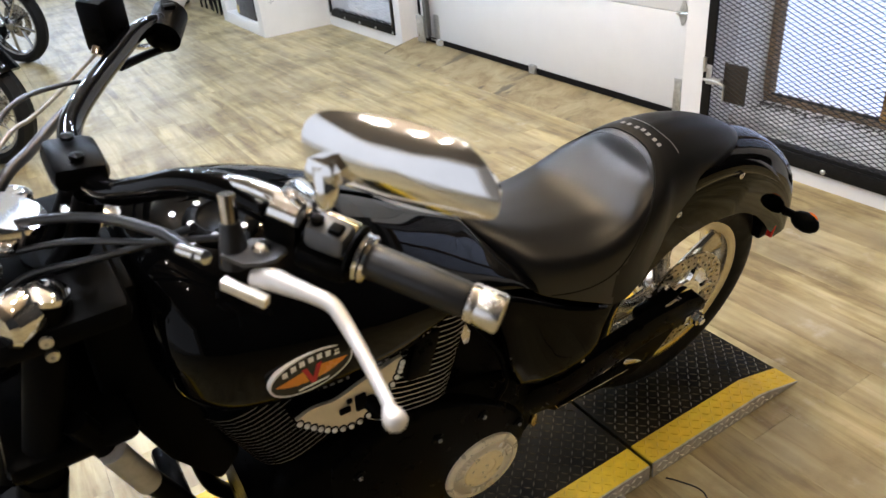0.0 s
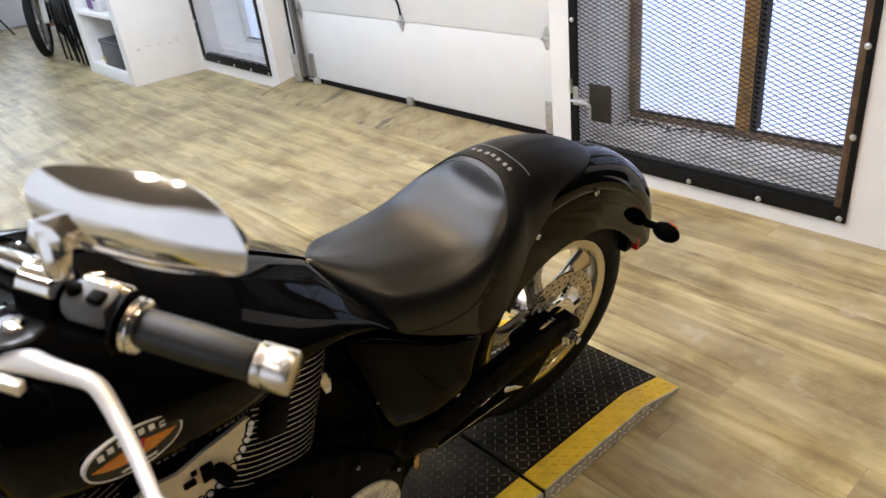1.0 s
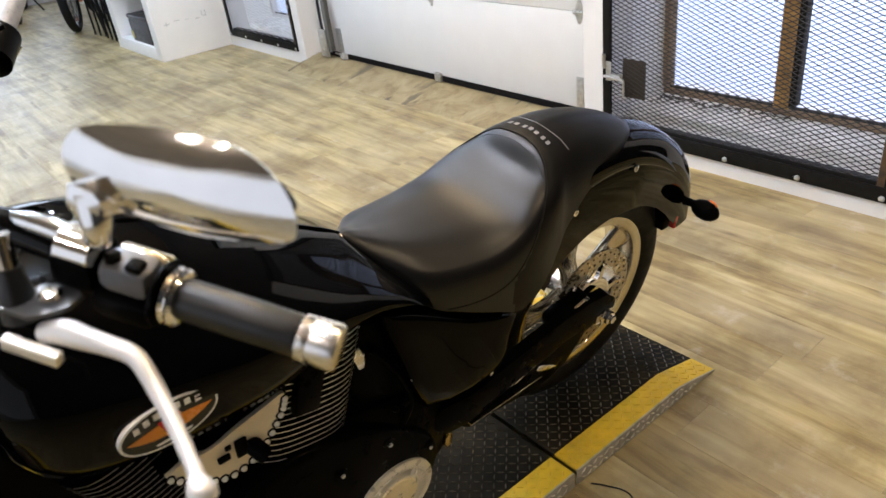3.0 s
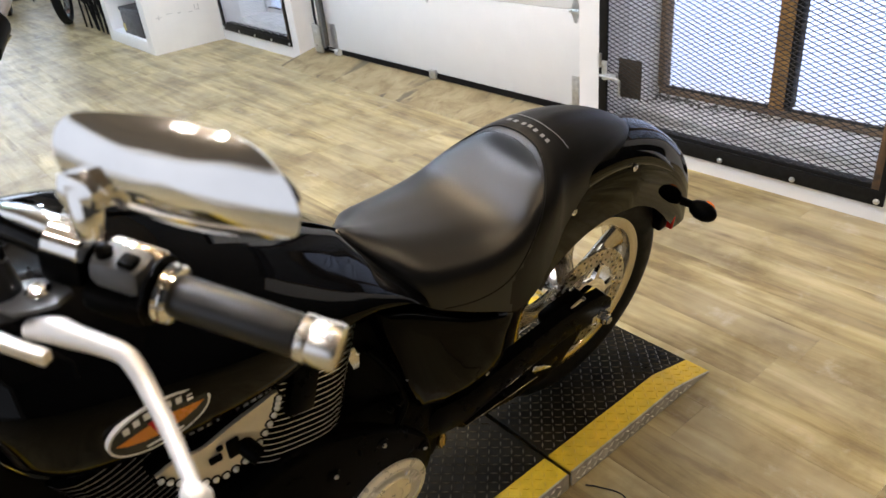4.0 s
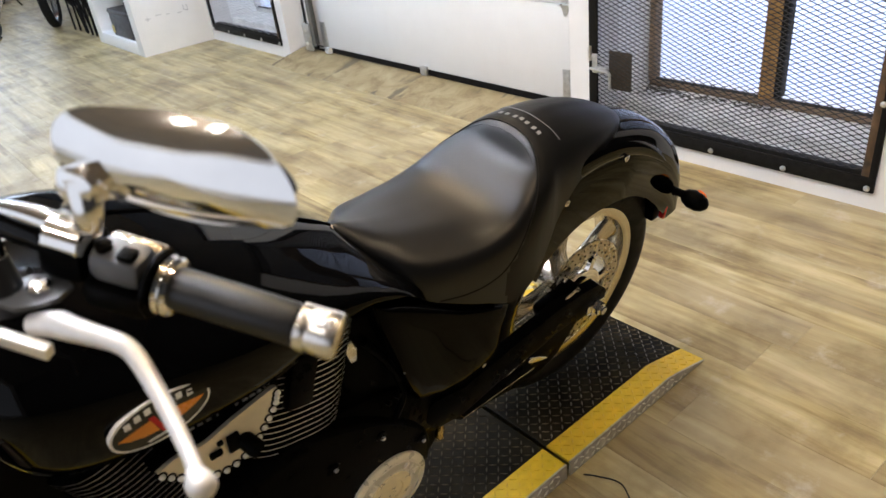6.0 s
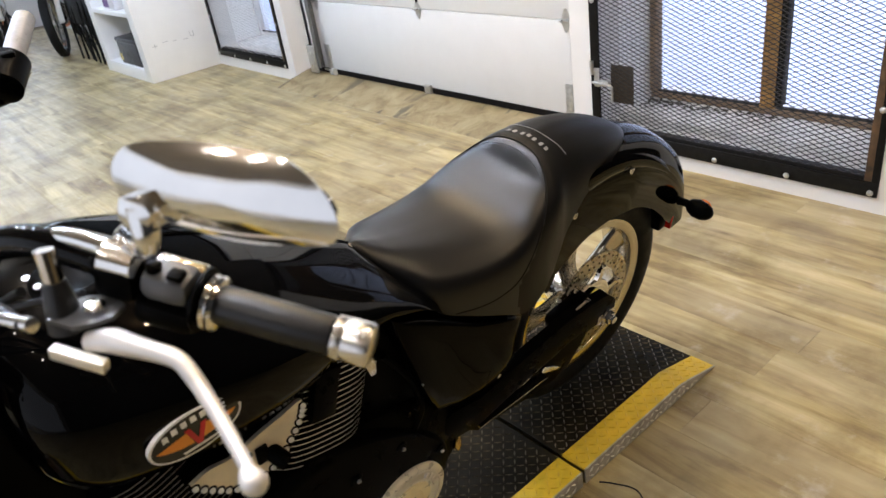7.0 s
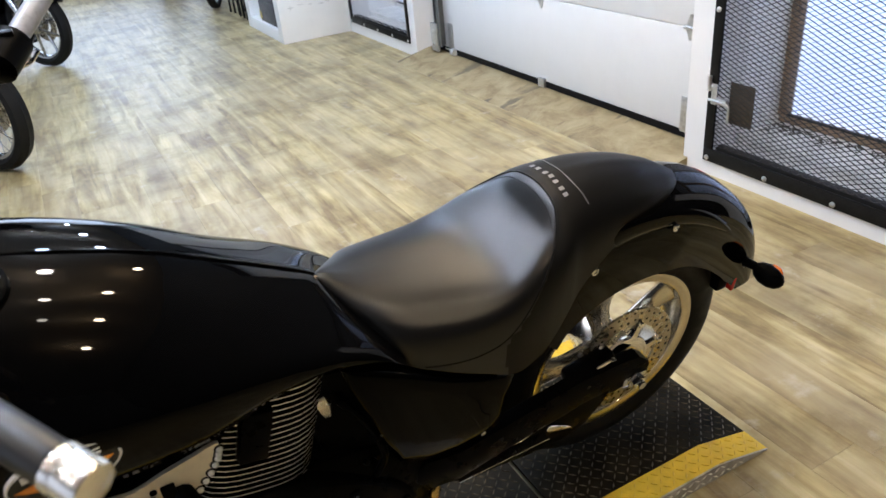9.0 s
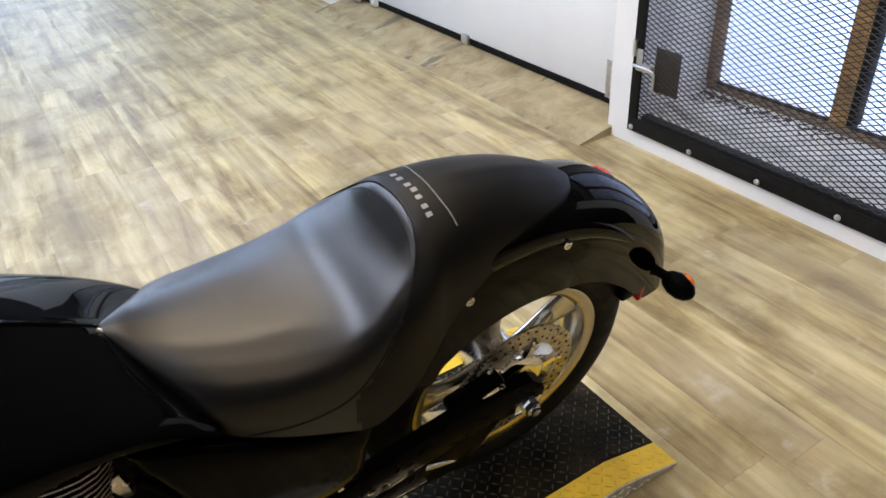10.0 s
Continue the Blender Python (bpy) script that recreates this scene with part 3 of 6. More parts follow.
badge = bpart("badge", badge_shape(oval(0.0585, 0.0315), -0.004, 0.0030), WHITEP, "oval enamel badge with black field and orange wings", parent=tank)
bpart("field", badge_shape(oval(0.0555, 0.0285), 0.0030, 0.0036), BADGEK, parent=tank)
bpart("wing", badge_shape([(-0.050, 0.000), (-0.012, 0.006), (-0.006, -0.014), (-0.022, -0.012), (-0.040, -0.006)], 0.0036, 0.0041), ORANGE, parent=tank)
bpart("wing", badge_shape([(0.050, 0.000), (0.012, 0.006), (0.006, -0.014), (0.022, -0.012), (0.040, -0.006)], 0.0036, 0.0041), ORANGE, parent=tank)
bpart("chevron", badge_shape([(-0.014, 0.010), (-0.007, 0.010), (0.0, -0.010), (0.007, 0.010), (0.014, 0.010), (0.003, -0.019), (-0.003, -0.019)], 0.0041, 0.0046), REDE, parent=tank)
for u in (-0.036, -0.024, -0.012, 0.0, 0.012, 0.024, 0.036):
    z0 = 0.0225 * math.sqrt(1 - (u / 0.052) ** 2) - 0.0065
    bpart("bar", badge_shape([(u - 0.0035, z0), (u + 0.0035, z0), (u + 0.0035, z0 + 0.0085), (u - 0.0035, z0 + 0.0085)], 0.0036, 0.0041), WHITEP, parent=tank)
bpart("bar", badge_shape([(-0.02, -0.0235), (0.02, -0.0235), (0.022, -0.0205), (-0.022, -0.0205)], 0.0036, 0.0041), WHITEP, parent=tank)

# seat
SEAT = [
    (0.580, (0, 0.783), (0.004, 0.782), (0.007, 0.778), (0.009, 0.772), (0.009, 0.765)),
    (0.597, (0, 0.781), (0.016, 0.777), (0.030, 0.766), (0.034, 0.755), (0.034, 0.742)),
    (0.625, (0, 0.769), (0.034, 0.764), (0.064, 0.748), (0.075, 0.730), (0.076, 0.708)),
    (0.660, (0, 0.757), (0.055, 0.752), (0.098, 0.732), (0.118, 0.702), (0.122, 0.668)),
    (0.72, (0, 0.744), (0.068, 0.740), (0.118, 0.718), (0.138, 0.684), (0.141, 0.636)),
    (0.79, (0, 0.737), (0.074, 0.733), (0.130, 0.712), (0.149, 0.670), (0.150, 0.601)),
    (0.85, (0, 0.741), (0.074, 0.738), (0.130, 0.722), (0.150, 0.672), (0.152, 0.572)),
    (0.90, (0, 0.764), (0.068, 0.762), (0.120, 0.748), (0.142, 0.695), (0.146, 0.582)),
    (0.935, (0, 0.787), (0.062, 0.783), (0.108, 0.766), (0.132, 0.720), (0.137, 0.605)),
    (0.965, (0, 0.818), (0.056, 0.811), (0.099, 0.782), (0.121, 0.742), (0.127, 0.635)),
    (1.00, (0, 0.826), (0.052, 0.818), (0.090, 0.790), (0.109, 0.745), (0.114, 0.668)),
    (1.07, (0, 0.825), (0.047, 0.818), (0.078, 0.794), (0.095, 0.760), (0.099, 0.712)),
    (1.15, (0, 0.809), (0.040, 0.803), (0.065, 0.786), (0.080, 0.766), (0.083, 0.735)),
    (1.22, (0, 0.783), (0.030, 0.779), (0.047, 0.769), (0.058, 0.758), (0.060, 0.742)),
    (1.262, (0, 0.760), (0.018, 0.758), (0.028, 0.753), (0.034, 0.747), (0.035, 0.740)),
    (1.28, (0, 0.748), (0.005, 0.748), (0.008, 0.745), (0.01, 0.742), (0.01, 0.738)),
]
seat = bpart("seat", hull(SEAT, 22, 130), LEATHER, "black vinyl solo seat with deep scooped pan and narrow tail", angle=75)


def on_seat(x, s):
    """A point on the seat's cover: s from 0 in the middle to 1 at the lower edge, negative to the left."""
    flat = spline([np.r_[q[0], np.array(q[1:], float).ravel()] for q in SEAT], 400)
    row = min(flat, key=lambda r: abs(r[0] - x))
    pts = spline(list(row[1:].reshape(-1, 2)), 60)
    p = pts[min(59, int(abs(s) * 59))]
    return Vector((x, math.copysign(p[0], s) if s else 0.0, p[1]))


def seam(points, r, material, name, lift=0.0008):
    pts = [on_seat(x, s) + Vector((0, 0, lift)) for x, s in points]
    bpart(name, tubed(pts, r, 6, len(pts) * 5), material, parent=seat)


rim = [(0.690, 0.985), (0.735, 0.93), (0.780, 0.86), (0.825, 0.78), (0.865, 0.70), (0.905, 0.60), (0.935, 0.50), (0.955, 0.38), (0.966, 0.25), (0.970, 0.12)]
# the smooth insert inside the piping
seat.data.materials.append(PAN)
table = {}
for poly in seat.data.polygons:
    c = poly.center
    key = round(c.x, 3)
    if key not in table:
        table[key] = on_seat(key, float(np.interp(key, [q[0] for q in rim], [q[1] for q in rim]))).y
    if c.x < 0.969 and abs(c.y) < table[key] + 0.001 and poly.normal.z > -0.2:
        poly.material_index = 1
seam([(x, -q) for x, q in rim] + [(0.971, 0.0)] + list(reversed(rim)), 0.0017, LEATHER, "piping", 0.0002)
inner = [(0.944, 0.40), (0.954, 0.26), (0.958, 0.12)]
seam([(x, -q) for x, q in inner] + [(0.959, 0.0)] + list(reversed(inner)), 0.0005, LEATHER, "stitching", 0.0004)
back = [(1.022, 0.42), (1.020, 0.30), (1.018, 0.16)]
seam([(x, -s) for x, s in back] + [(1.018, 0.0)] + list(reversed(back)), 0.0007, THREAD, "stitching")
bpart("nose_pin", lathed([(0, 0.0050), (0.004, 0.0050), (0.006, 0.003), (0.006, 0.0)], (0.580, -0.006, 0.781), (-0.5, -0.5, 0.7), 12), CHROME, "small bright pin at the seat nose", seat)
# plain stitched bars where the tail carries an unlettered mark
for k in range(7):
    q0 = -0.27 + k * 0.078
    x0 = 0.997 - 0.0015 * abs(k - 3)
    corners = [on_seat(x0 + dx, q0 + dq) for dx, dq in ((-0.0042, 0.0), (-0.0042, 0.036), (0.0042, 0.036), (0.0042, 0.0))]
    bpart("stitched_bar", skin(bmesh.new(), [[p + Vector((0, 0, h)) for p in corners] for h in (0.0, 0.0007)]), THREAD, parent=seat)

# rear wheel
FX, FZ, WX, WY, WZ = 1.146, 0.334, 1.200, 0.014, 0.322
wheel = bpart("rear_wheel", lathed([(-0.044, 0.190), (-0.049, 0.203), (-0.049, 0.212), (-0.042, 0.213), (-0.036, 0.204), (-0.022, 0.194), (0.022, 0.194), (0.036, 0.204), (0.042, 0.213), (0.049, 0.212), (0.049, 0.203), (0.044, 0.190),
                                    (0.030, 0.183), (0.0, 0.180), (-0.030, 0.183), (-0.044, 0.190)], (WX, WY, WZ), (0, 1, 0), 72), SILVER, "cast alloy rim polished at the lip")
tyre_prof = [(-0.040, 0.208), (-0.050, 0.215), (-0.057, 0.232), (-0.058, 0.248), (-0.053, 0.268), (-0.040, 0.286), (-0.020, 0.297), (0, 0.300)]
bpart("tyre", lathed(tyre_prof + [(-a, r) for a, r in reversed(tyre_prof[:-1])] + [(-0.04, 0.208)], (WX, WY, WZ), (0, 1, 0), 72), TYRE, "black road tyre", wheel)
for k in range(5):
    a = 2 * math.pi * k / 5 + 0.541
    rings = []
    for q in range(8):
        f = q / 7
        r = 0.04 + f * 0.148
        w = 0.028 - 0.006 * math.sin(math.pi * f) + 0.022 * f * f
        th = 0.016 - 0.003 * f
        aa = a + 0.10 * math.sin(math.pi * f)
        c, t = Vector((math.cos(aa), 0, math.sin(aa))), Vector((-math.sin(aa), 0, math.cos(aa)))
        o = Vector((WX, WY - 0.010 - 0.010 * f, WZ)) + c * r
        rings.append([o + t * (w * math.cos(g)) + Vector((0, th * math.sin(g), 0)) for g in (2 * math.pi * j / 12 for j in range(12))])
    bpart("spoke", skin(bmesh.new(), rings), SILVER, parent=wheel)
bpart("hub", lathed([(-0.070, 0.03), (-0.065, 0.042), (-0.03, 0.052), (0.03, 0.052), (0.07, 0.045), (0.075, 0.03)], (WX, WY, WZ), (0, 1, 0), 32), ALLOY, parent=wheel)
# drilled brake disc with its carrier
DY = -0.050
disc = bpart("brake_disc", lathed([(-0.0025, 0.098), (-0.0025, 0.140), (0.0025, 0.140), (0.0025, 0.098), (-0.0025, 0.098)], (WX, DY, WZ), (0, 1, 0), 72), DISCM, "drilled steel brake disc", wheel)
bm = bmesh.new()
for k in range(40):
    for j in range(2):
        a = 2 * math.pi * (k + 0.35 * j) / 40
        r = 0.109 + 0.019 * j + 0.004 * (k % 2)
        lathe(bm, [(-0.0031, 0.0030), (-0.0024, 0.0030)], (WX + r * math.cos(a), DY, WZ + r * math.sin(a)), (0, 1, 0), 8)
bpart("drilling", bm, SATIN, parent=wheel)["kind"] = "stuff"
bpart("disc_carrier", lathed([(-0.010, 0.040), (-0.012, 0.058), (-0.008, 0.066), (-0.003, 0.068), (0.003, 0.066), (0.004, 0.040), (-0.010, 0.040)], (WX, DY, WZ), (0, 1, 0), 48), CHROME, "polished disc carrier ring", wheel)
for k in range(6):
    a = 2 * math.pi * k / 6 + 0.2
    rings = []
    for r, w in ((0.060, 0.015), (0.074, 0.010), (0.088, 0.009), (0.103, 0.012)):
        c, q = Vector((math.cos(a), 0, math.sin(a))), Vector((-math.sin(a), 0, math.cos(a)))
        o = Vector((WX, DY - 0.002, WZ)) + c * r
        rings.append([o - q * w + Vector((0, 0.003, 0)), o + q * w + Vector((0, 0.003, 0)), o + q * w * 0.7 - Vector((0, 0.006, 0)), o - q * w * 0.7 - Vector((0, 0.006, 0))])
    bpart("carrier_arm", skin(bmesh.new(), rings), CHROME, parent=wheel)
    bpart("rotor_bolt", lathed([(0, 0.0075), (0.004, 0.0075), (0.006, 0.005), (0.006, 0.0)], (WX + 0.101 * math.cos(a), DY - 0.006, WZ + 0.101 * math.sin(a)), (0, -1, 0), 10), CHROME, parent=wheel)
# brake caliper over the front of the disc, on its bracket above the swingarm
cm = pose(WX - 0.100, DY - 0.016, WZ + 0.050, 0, -12, 0)
cal = bpart("brake_caliper", boxed((-0.062, -0.022, -0.020), (0.052, 0.020, 0.022), 0.010, cm), SATIN, "black caliper with bright pins and bolts")
bpart("caliper_bridge", boxed((-0.040, -0.030, -0.016), (0.034, -0.021, 0.010), 0.006, cm), SATIN, parent=cal)
bpart("caliper_bracket", plate([(WX - 0.15, WZ + 0.015), (WX - 0.11, WZ + 0.048), (WX - 0.03, WZ + 0.046), (WX + 0.02, WZ + 0.034), (WX + 0.02, WZ), (WX - 0.06, WZ + 0.010)], DY - 0.030, DY - 0.022, 0.003), SATIN, "black caliper bracket", cal)
for dx, dz in ((-0.048, -0.008), (-0.050, 0.012), (0.040, 0.012), (0.038, -0.010)):
    bpart("caliper_bolt", lathed([(0, 0.0062), (0.006, 0.0062), (0.008, 0.004), (0.008, 0.0)], cm @ Vector((dx, -0.022, dz)), (0, -1, 0), 12), CHROME, parent=cal)
for dx in (-0.022, 0.006):
    bpart("piston_cap", lathed([(0, 0.013), (0.003, 0.013), (0.006, 0.010), (0.006, 0.0)], cm @ Vector((dx, -0.030, -0.003)), (0, -1, 0), 18), ALLOY, parent=cal)
bpart("pad_pin", tubed([cm @ Vector((-0.036, -0.026, 0.018)), cm @ Vector((0.032, -0.026, 0.018))], 0.003, 8), CHROME, parent=cal)

# rear fender
def fender_section(deg):
    a = radians(deg)
    f = (deg - 2) / 158
    r = float(np.interp(deg, (0, 20, 45, 60, 74, 90, 110, 160), (0.43, 0.436, 0.442, 0.440, 0.428, 0.42, 0.43, 0.45)))
    w = 0.062 + 0.032 * min(1.0, (deg - 2) / 70) ** 0.8
    low = float(np.interp(deg, (13, 24, 36, 50, 65, 80, 95, 125, 134), (0.352, 0.317, 0.298, 0.285, 0.277, 0.267, 0.262, 0.250, 0.235)))
    low = min(low, r - 0.02)
    outer = spline([(-w, low), (-w * 1.02, (low + r) / 2 - 0.01), (-w * 0.93, r - 0.032), (-w * 0.6, r - 0.008), (0, r), (w * 0.6, r - 0.008), (w * 0.93, r - 0.032), (w * 1.02, (low + r) / 2 - 0.01), (w, low)], 25)
    inner = [(y * 0.95, max(low, rr - 0.005) if abs(y) < w * 0.9 else rr) for y, rr in reversed(outer)]
    return [(FX + rr * math.cos(a), y, FZ + rr * math.sin(a)) for y, rr in list(outer) + inner]


bm = bmesh.new()
skin(bm, [fender_section(d) for d in np.linspace(13, 134, 44)])
fender = bpart("rear_fender", bm, PAINT, "gloss black bobbed rear fender", angle=50)
# side strut with its two bolts
bm = bmesh.new()
rings = []
for k in range(22):
    f = k / 21
    a = radians(148 - 96 * f)
    rm, hw = 0.375 + 0.012 * math.sin(math.pi * f) + 0.022 * (1 - f) , 0.026 * (1 - f) ** 0.5 + 0.004
    y0 = -0.0945 + 0.008 * f
    ring = []
    for q in range(10):
        w = 2 * math.pi * q / 10
        r = rm + hw * math.cos(w)
        ring.append((FX + r * math.cos(a), y0 - 0.006 * math.sin(w) - 0.002, FZ + r * math.sin(a)))
    rings.append(ring)
skin(bm, rings)
strut = bpart("fender_strut", bm, PAINT, "tapered black strut along the fender")
for bx, by, bz in ((1.0355, -0.098, 0.675), (1.211, -0.0975, 0.704)):
    bpart("strut_bolt", lathed([(0, 0.0075), (0.004, 0.0075), (0.005, 0.0045), (0.003, 0.004), (0.003, 0.0)], (bx, by, bz), (0, -1, 0.15), 12), CHROME, parent=strut)
# tail light on the fender's crown, turn signal and red reflector
bpart("tail_light", lathed([(-0.008, 0.024), (0.002, 0.023), (0.005, 0.016), (0.006, 0.0)], (FX + 0.434 * math.cos(radians(52)), 0.040, FZ + 0.434 * math.sin(radians(52))), (0.58, 0.12, 0.80), 24), REDLENS, "small red tail light", fender)


def signal(side):
    s = bpart("turn_signal", tubed([(1.470, side * 0.055, 0.500), (1.492, side * 0.075, 0.493), (1.505, side * 0.095, 0.487)], [0.020, 0.011, 0.009], 12, 12), SATIN, "black bullet turn signal with amber lens")
    ax = Vector((0.30, side * 0.92, -0.25)).normalized()
    bpart("bulb_housing", lathed([(-0.002, 0.008), (0.006, 0.017), (0.022, 0.0235), (0.042, 0.023), (0.056, 0.017), (0.064, 0.008), (0.066, 0.0)], Vector((1.503, side * 0.090, 0.488)), ax, 24), SATIN, parent=s)
    bpart("lens", lathed([(0.0, 0.0195), (0.006, 0.019), (0.012, 0.013), (0.015, 0.0)], Vector((1.5165, side * 0.122, 0.479)) + Vector((0.009, 0, 0.003)), (1, side * 0.12, 0.15), 20), AMBER, "amber lens", s)


signal(-1)
signal(1)
ref = bpart("plate_bracket", boxed((1.440, -0.062, 0.418), (1.470, 0.05, 0.480), 0.006), SATIN, "black number plate bracket")
bpart("reflector", boxed((1.4705, -0.074, 0.418), (1.480, -0.020, 0.478), 0.003), REDLENS, parent=ref)

# swingarm, axle and frame
bm = bmesh.new()
rings = []
for x, zc, hh in ((0.68, 0.335, 0.03), (0.70, 0.342, 0.042), (0.76, 0.352, 0.040), (0.90, 0.352, 0.038), (1.05, 0.354, 0.040), (1.14, 0.350, 0.042), (1.20, 0.344, 0.038), (1.226, 0.338, 0.020)):
    y1 = float(np.interp(x, (0.68, 0.77, 0.965, 1.2), (-0.085, -0.107, -0.082, -0.076)))
    rings.append([(x, y1 - 0.006, zc + hh), (x, y1 - 0.026, zc + hh * 0.93), (x, y1 - 0.03, zc + hh * 0.6), (x, y1 - 0.03, zc - hh * 0.6), (x, y1 - 0.026, zc - hh), (x, y1, zc - hh), (x, y1, zc + hh)])
skin(bm, rings)
swing = bpart("swingarm", bm, SATIN, "black swingarm", angle=30)
copy = swing.data.copy()
copy.transform(Matrix.Scale(-1, 4, (0, 1, 0)))
copy.flip_normals()
other = new("swingarm", copy)
other.parent = bike
bpart("belt_guard", plate([(1.128, 0.316), (1.104, 0.288), (1.075, 0.252), (1.02, 0.232), (0.95, 0.236), (0.86, 0.250), (0.78, 0.255), (0.72, 0.31), (0.76, 0.33), (1.128, 0.33)], -0.108, -0.098, 0.002), SATIN, "black belt guard under the swingarm", swing)
bpart("trim_edge", boxed((0.755, -0.138, 0.3095), (0.955, -0.118, 0.3125)), CHROME, "thin bright lower edge", swing)
bpart("axle_nut", lathed([(0, 0.022), (0.006, 0.022), (0.006, 0.016), (0.018, 0.016), (0.019, 0.010), (0.026, 0.010), (0.026, 0.0)], (1.192, -0.107, 0.326), (0, -1, 0), 6), CHROME, "chrome axle nut", swing)
bpart("axle_plate", boxed((1.160, -0.1095, 0.312), (1.220, -0.106, 0.338), 0.004), ALLOY, parent=swing)
# the gleam along the guard's lower edge, built as a thin bright tube
bpart("guard_highlight", tubed([(0.803, -0.112, 0.285), (0.86, -0.112, 0.296), (0.92, -0.112, 0.309), (0.962, -0.112, 0.320)], 0.0020, 8, 16), ALLOY, "highlight on the guard's black lower edge, modelled as a thin bright tube", swing)
bpart("guard_clip", boxed((-0.022, -0.003, -0.007), (0.022, 0.003, 0.007), 0.003, pose(0.990, -0.112, 0.292, 0, 28, 0)), ALLOY, parent=swing)
for sgn in (-1, 1):
    edge = [(0.556, 0.724), (0.600, 0.700), (0.640, 0.676), (0.690, 0.642), (0.735, 0.612), (0.800, 0.580), (0.858, 0.552), (0.849, 0.505), (0.842, 0.450), (0.826, 0.430), (0.800, 0.420), (0.750, 0.415), (0.690, 0.425), (0.637, 0.455), (0.612, 0.530), (0.590, 0.605), (0.568, 0.675)]
    mx, mz = 0.72, 0.575
    rings = [[(mx + (x - mx) * k, sgn * y, mz + (z - mz) * k) for x, z in edge] for y, k in ((0.090, 0.985), (0.128, 1.0), (0.134, 0.994), (0.1385, 0.975), (0.144, 0.85), (0.147, 0.6), (0.148, 0.3), (0.148, 0.02))]
    bpart("side_cover", skin(bmesh.new(), rings), COVERK, "gloss black side cover", angle=50)
bpart("inner_frame", plate([(0.50, 0.68), (0.70, 0.64), (0.84, 0.56), (0.86, 0.5), (0.80, 0.40), (0.70, 0.33), (0.55, 0.35)], -0.09, 0.09, 0.01), SATIN)
bpart("inner_fender", plate([(0.83, 0.62), (0.96, 0.66), (0.90, 0.58), (0.848, 0.50), (0.83, 0.48)], -0.085, 0.085, 0.006), SATIN)
bpart("side_bolt", lathed([(0, 0.005), (0.004, 0.005), (0.006, 0.0)], (0.80, -0.136, 0.430), (0, -1, 0), 10), CHROME)

# engine
def cylinder(x0, z0, x1, z1, r, wide, count, first, edge):
    d = Vector((x1 - x0, 0, z1 - z0))
    ln = d.length
    d.normalize()
    body = bpart("cylinder", lathed([(0, r * 0.8), (ln, r * 0.8)], (x0, 0, z0), d, 32), SATIN, "black finned cylinder")
    u = Vector((0, 1, 0))
    v = d.cross(u)
    for k in range(count):
        f = first + (1 - first) * k / (count - 1)
        c = Vector((x0, 0, z0)) + d * ln * f
        bm = bmesh.new()

        def ring(h, scale):
            out = []
            for j in range(40):
                a = 2 * math.pi * j / 40
                e = (abs(math.cos(a)) ** 3.2 + abs(math.sin(a)) ** 3.2) ** (-1 / 3.2)
                out.append(c + d * h + (u * math.cos(a) * wide + v * math.sin(a)) * r * e * scale)
            return out
        rows = [ring(-0.0014, 0.90), ring(-0.0008, 1.0), ring(0.0008, 1.0), ring(0.0014, 0.90)]
        skin(bm, rows)
        ob = bpart("fin", bm, SATIN, parent=body)
        ob.data.materials.append(edge)
        if 0.1 < f:
            for poly in ob.data.polygons:
                mid = sum((ob.data.vertices[i].co for i in poly.vertices), Vector()) / len(poly.vertices) - c
                if len(poly.vertices) == 4 and abs(mid.dot(d)) < 0.001:
                    poly.material_index = 1
    return body


cylinder(0.388, 0.40, 0.461, 0.715, 0.106, 1.18, 19, 0.36, FINEDGE)
cylinder(0.315, 0.40, 0.195, 0.70, 0.112, 1.08, 16, 0.52, FINDULL)
bpart("pushrod_cover", boxed((-0.022, -0.012, -0.048), (0.022, 0.014, 0.048), 0.004, pose(0.428, -0.126, 0.655, 0, 13, 0)), SATIN, "black pushrod cover")
# crankcase and covers
bpart("crankcase", hull([
    (0.13, (0, 0.44), (0.06, 0.43), (0.10, 0.36), (0.09, 0.24), (0.0, 0.20)),
    (0.20, (0, 0.50), (0.10, 0.48), (0.13, 0.38), (0.12, 0.20), (0.0, 0.15)),
    (0.36, (0, 0.52), (0.11, 0.50), (0.135, 0.38), (0.125, 0.18), (0.0, 0.14)),
    (0.54, (0, 0.50), (0.11, 0.48), (0.13, 0.36), (0.125, 0.18), (0.0, 0.14)),
    (0.70, (0, 0.44), (0.09, 0.42), (0.11, 0.34), (0.10, 0.22), (0.0, 0.18)),
    (0.76, (0, 0.38), (0.05, 0.37), (0.07, 0.32), (0.06, 0.25), (0.0, 0.23))], 10, 30), SATIN, "black engine crankcase")
bm = bmesh.new()
outline = spline([(0.26, 0.47), (0.33, 0.515), (0.42, 0.52), (0.50, 0.49), (0.58, 0.44), (0.655, 0.36), (0.672, 0.28), (0.62, 0.19), (0.52, 0.165), (0.40, 0.20), (0.30, 0.28), (0.25, 0.38), (0.26, 0.47)], 60)[:-1]
mid = np.array([0.46, 0.33])
skin(bm, [[(mid[0] + (p[0] - mid[0]) * s, y, mid[1] + (p[1] - mid[1]) * s) for p in outline] for y, s in ((-0.10, 1.0), (-0.128, 1.0), (-0.137, 0.965), (-0.140, 0.90))])
cover = bpart("primary_cover", bm, SATIN, "black primary cover")
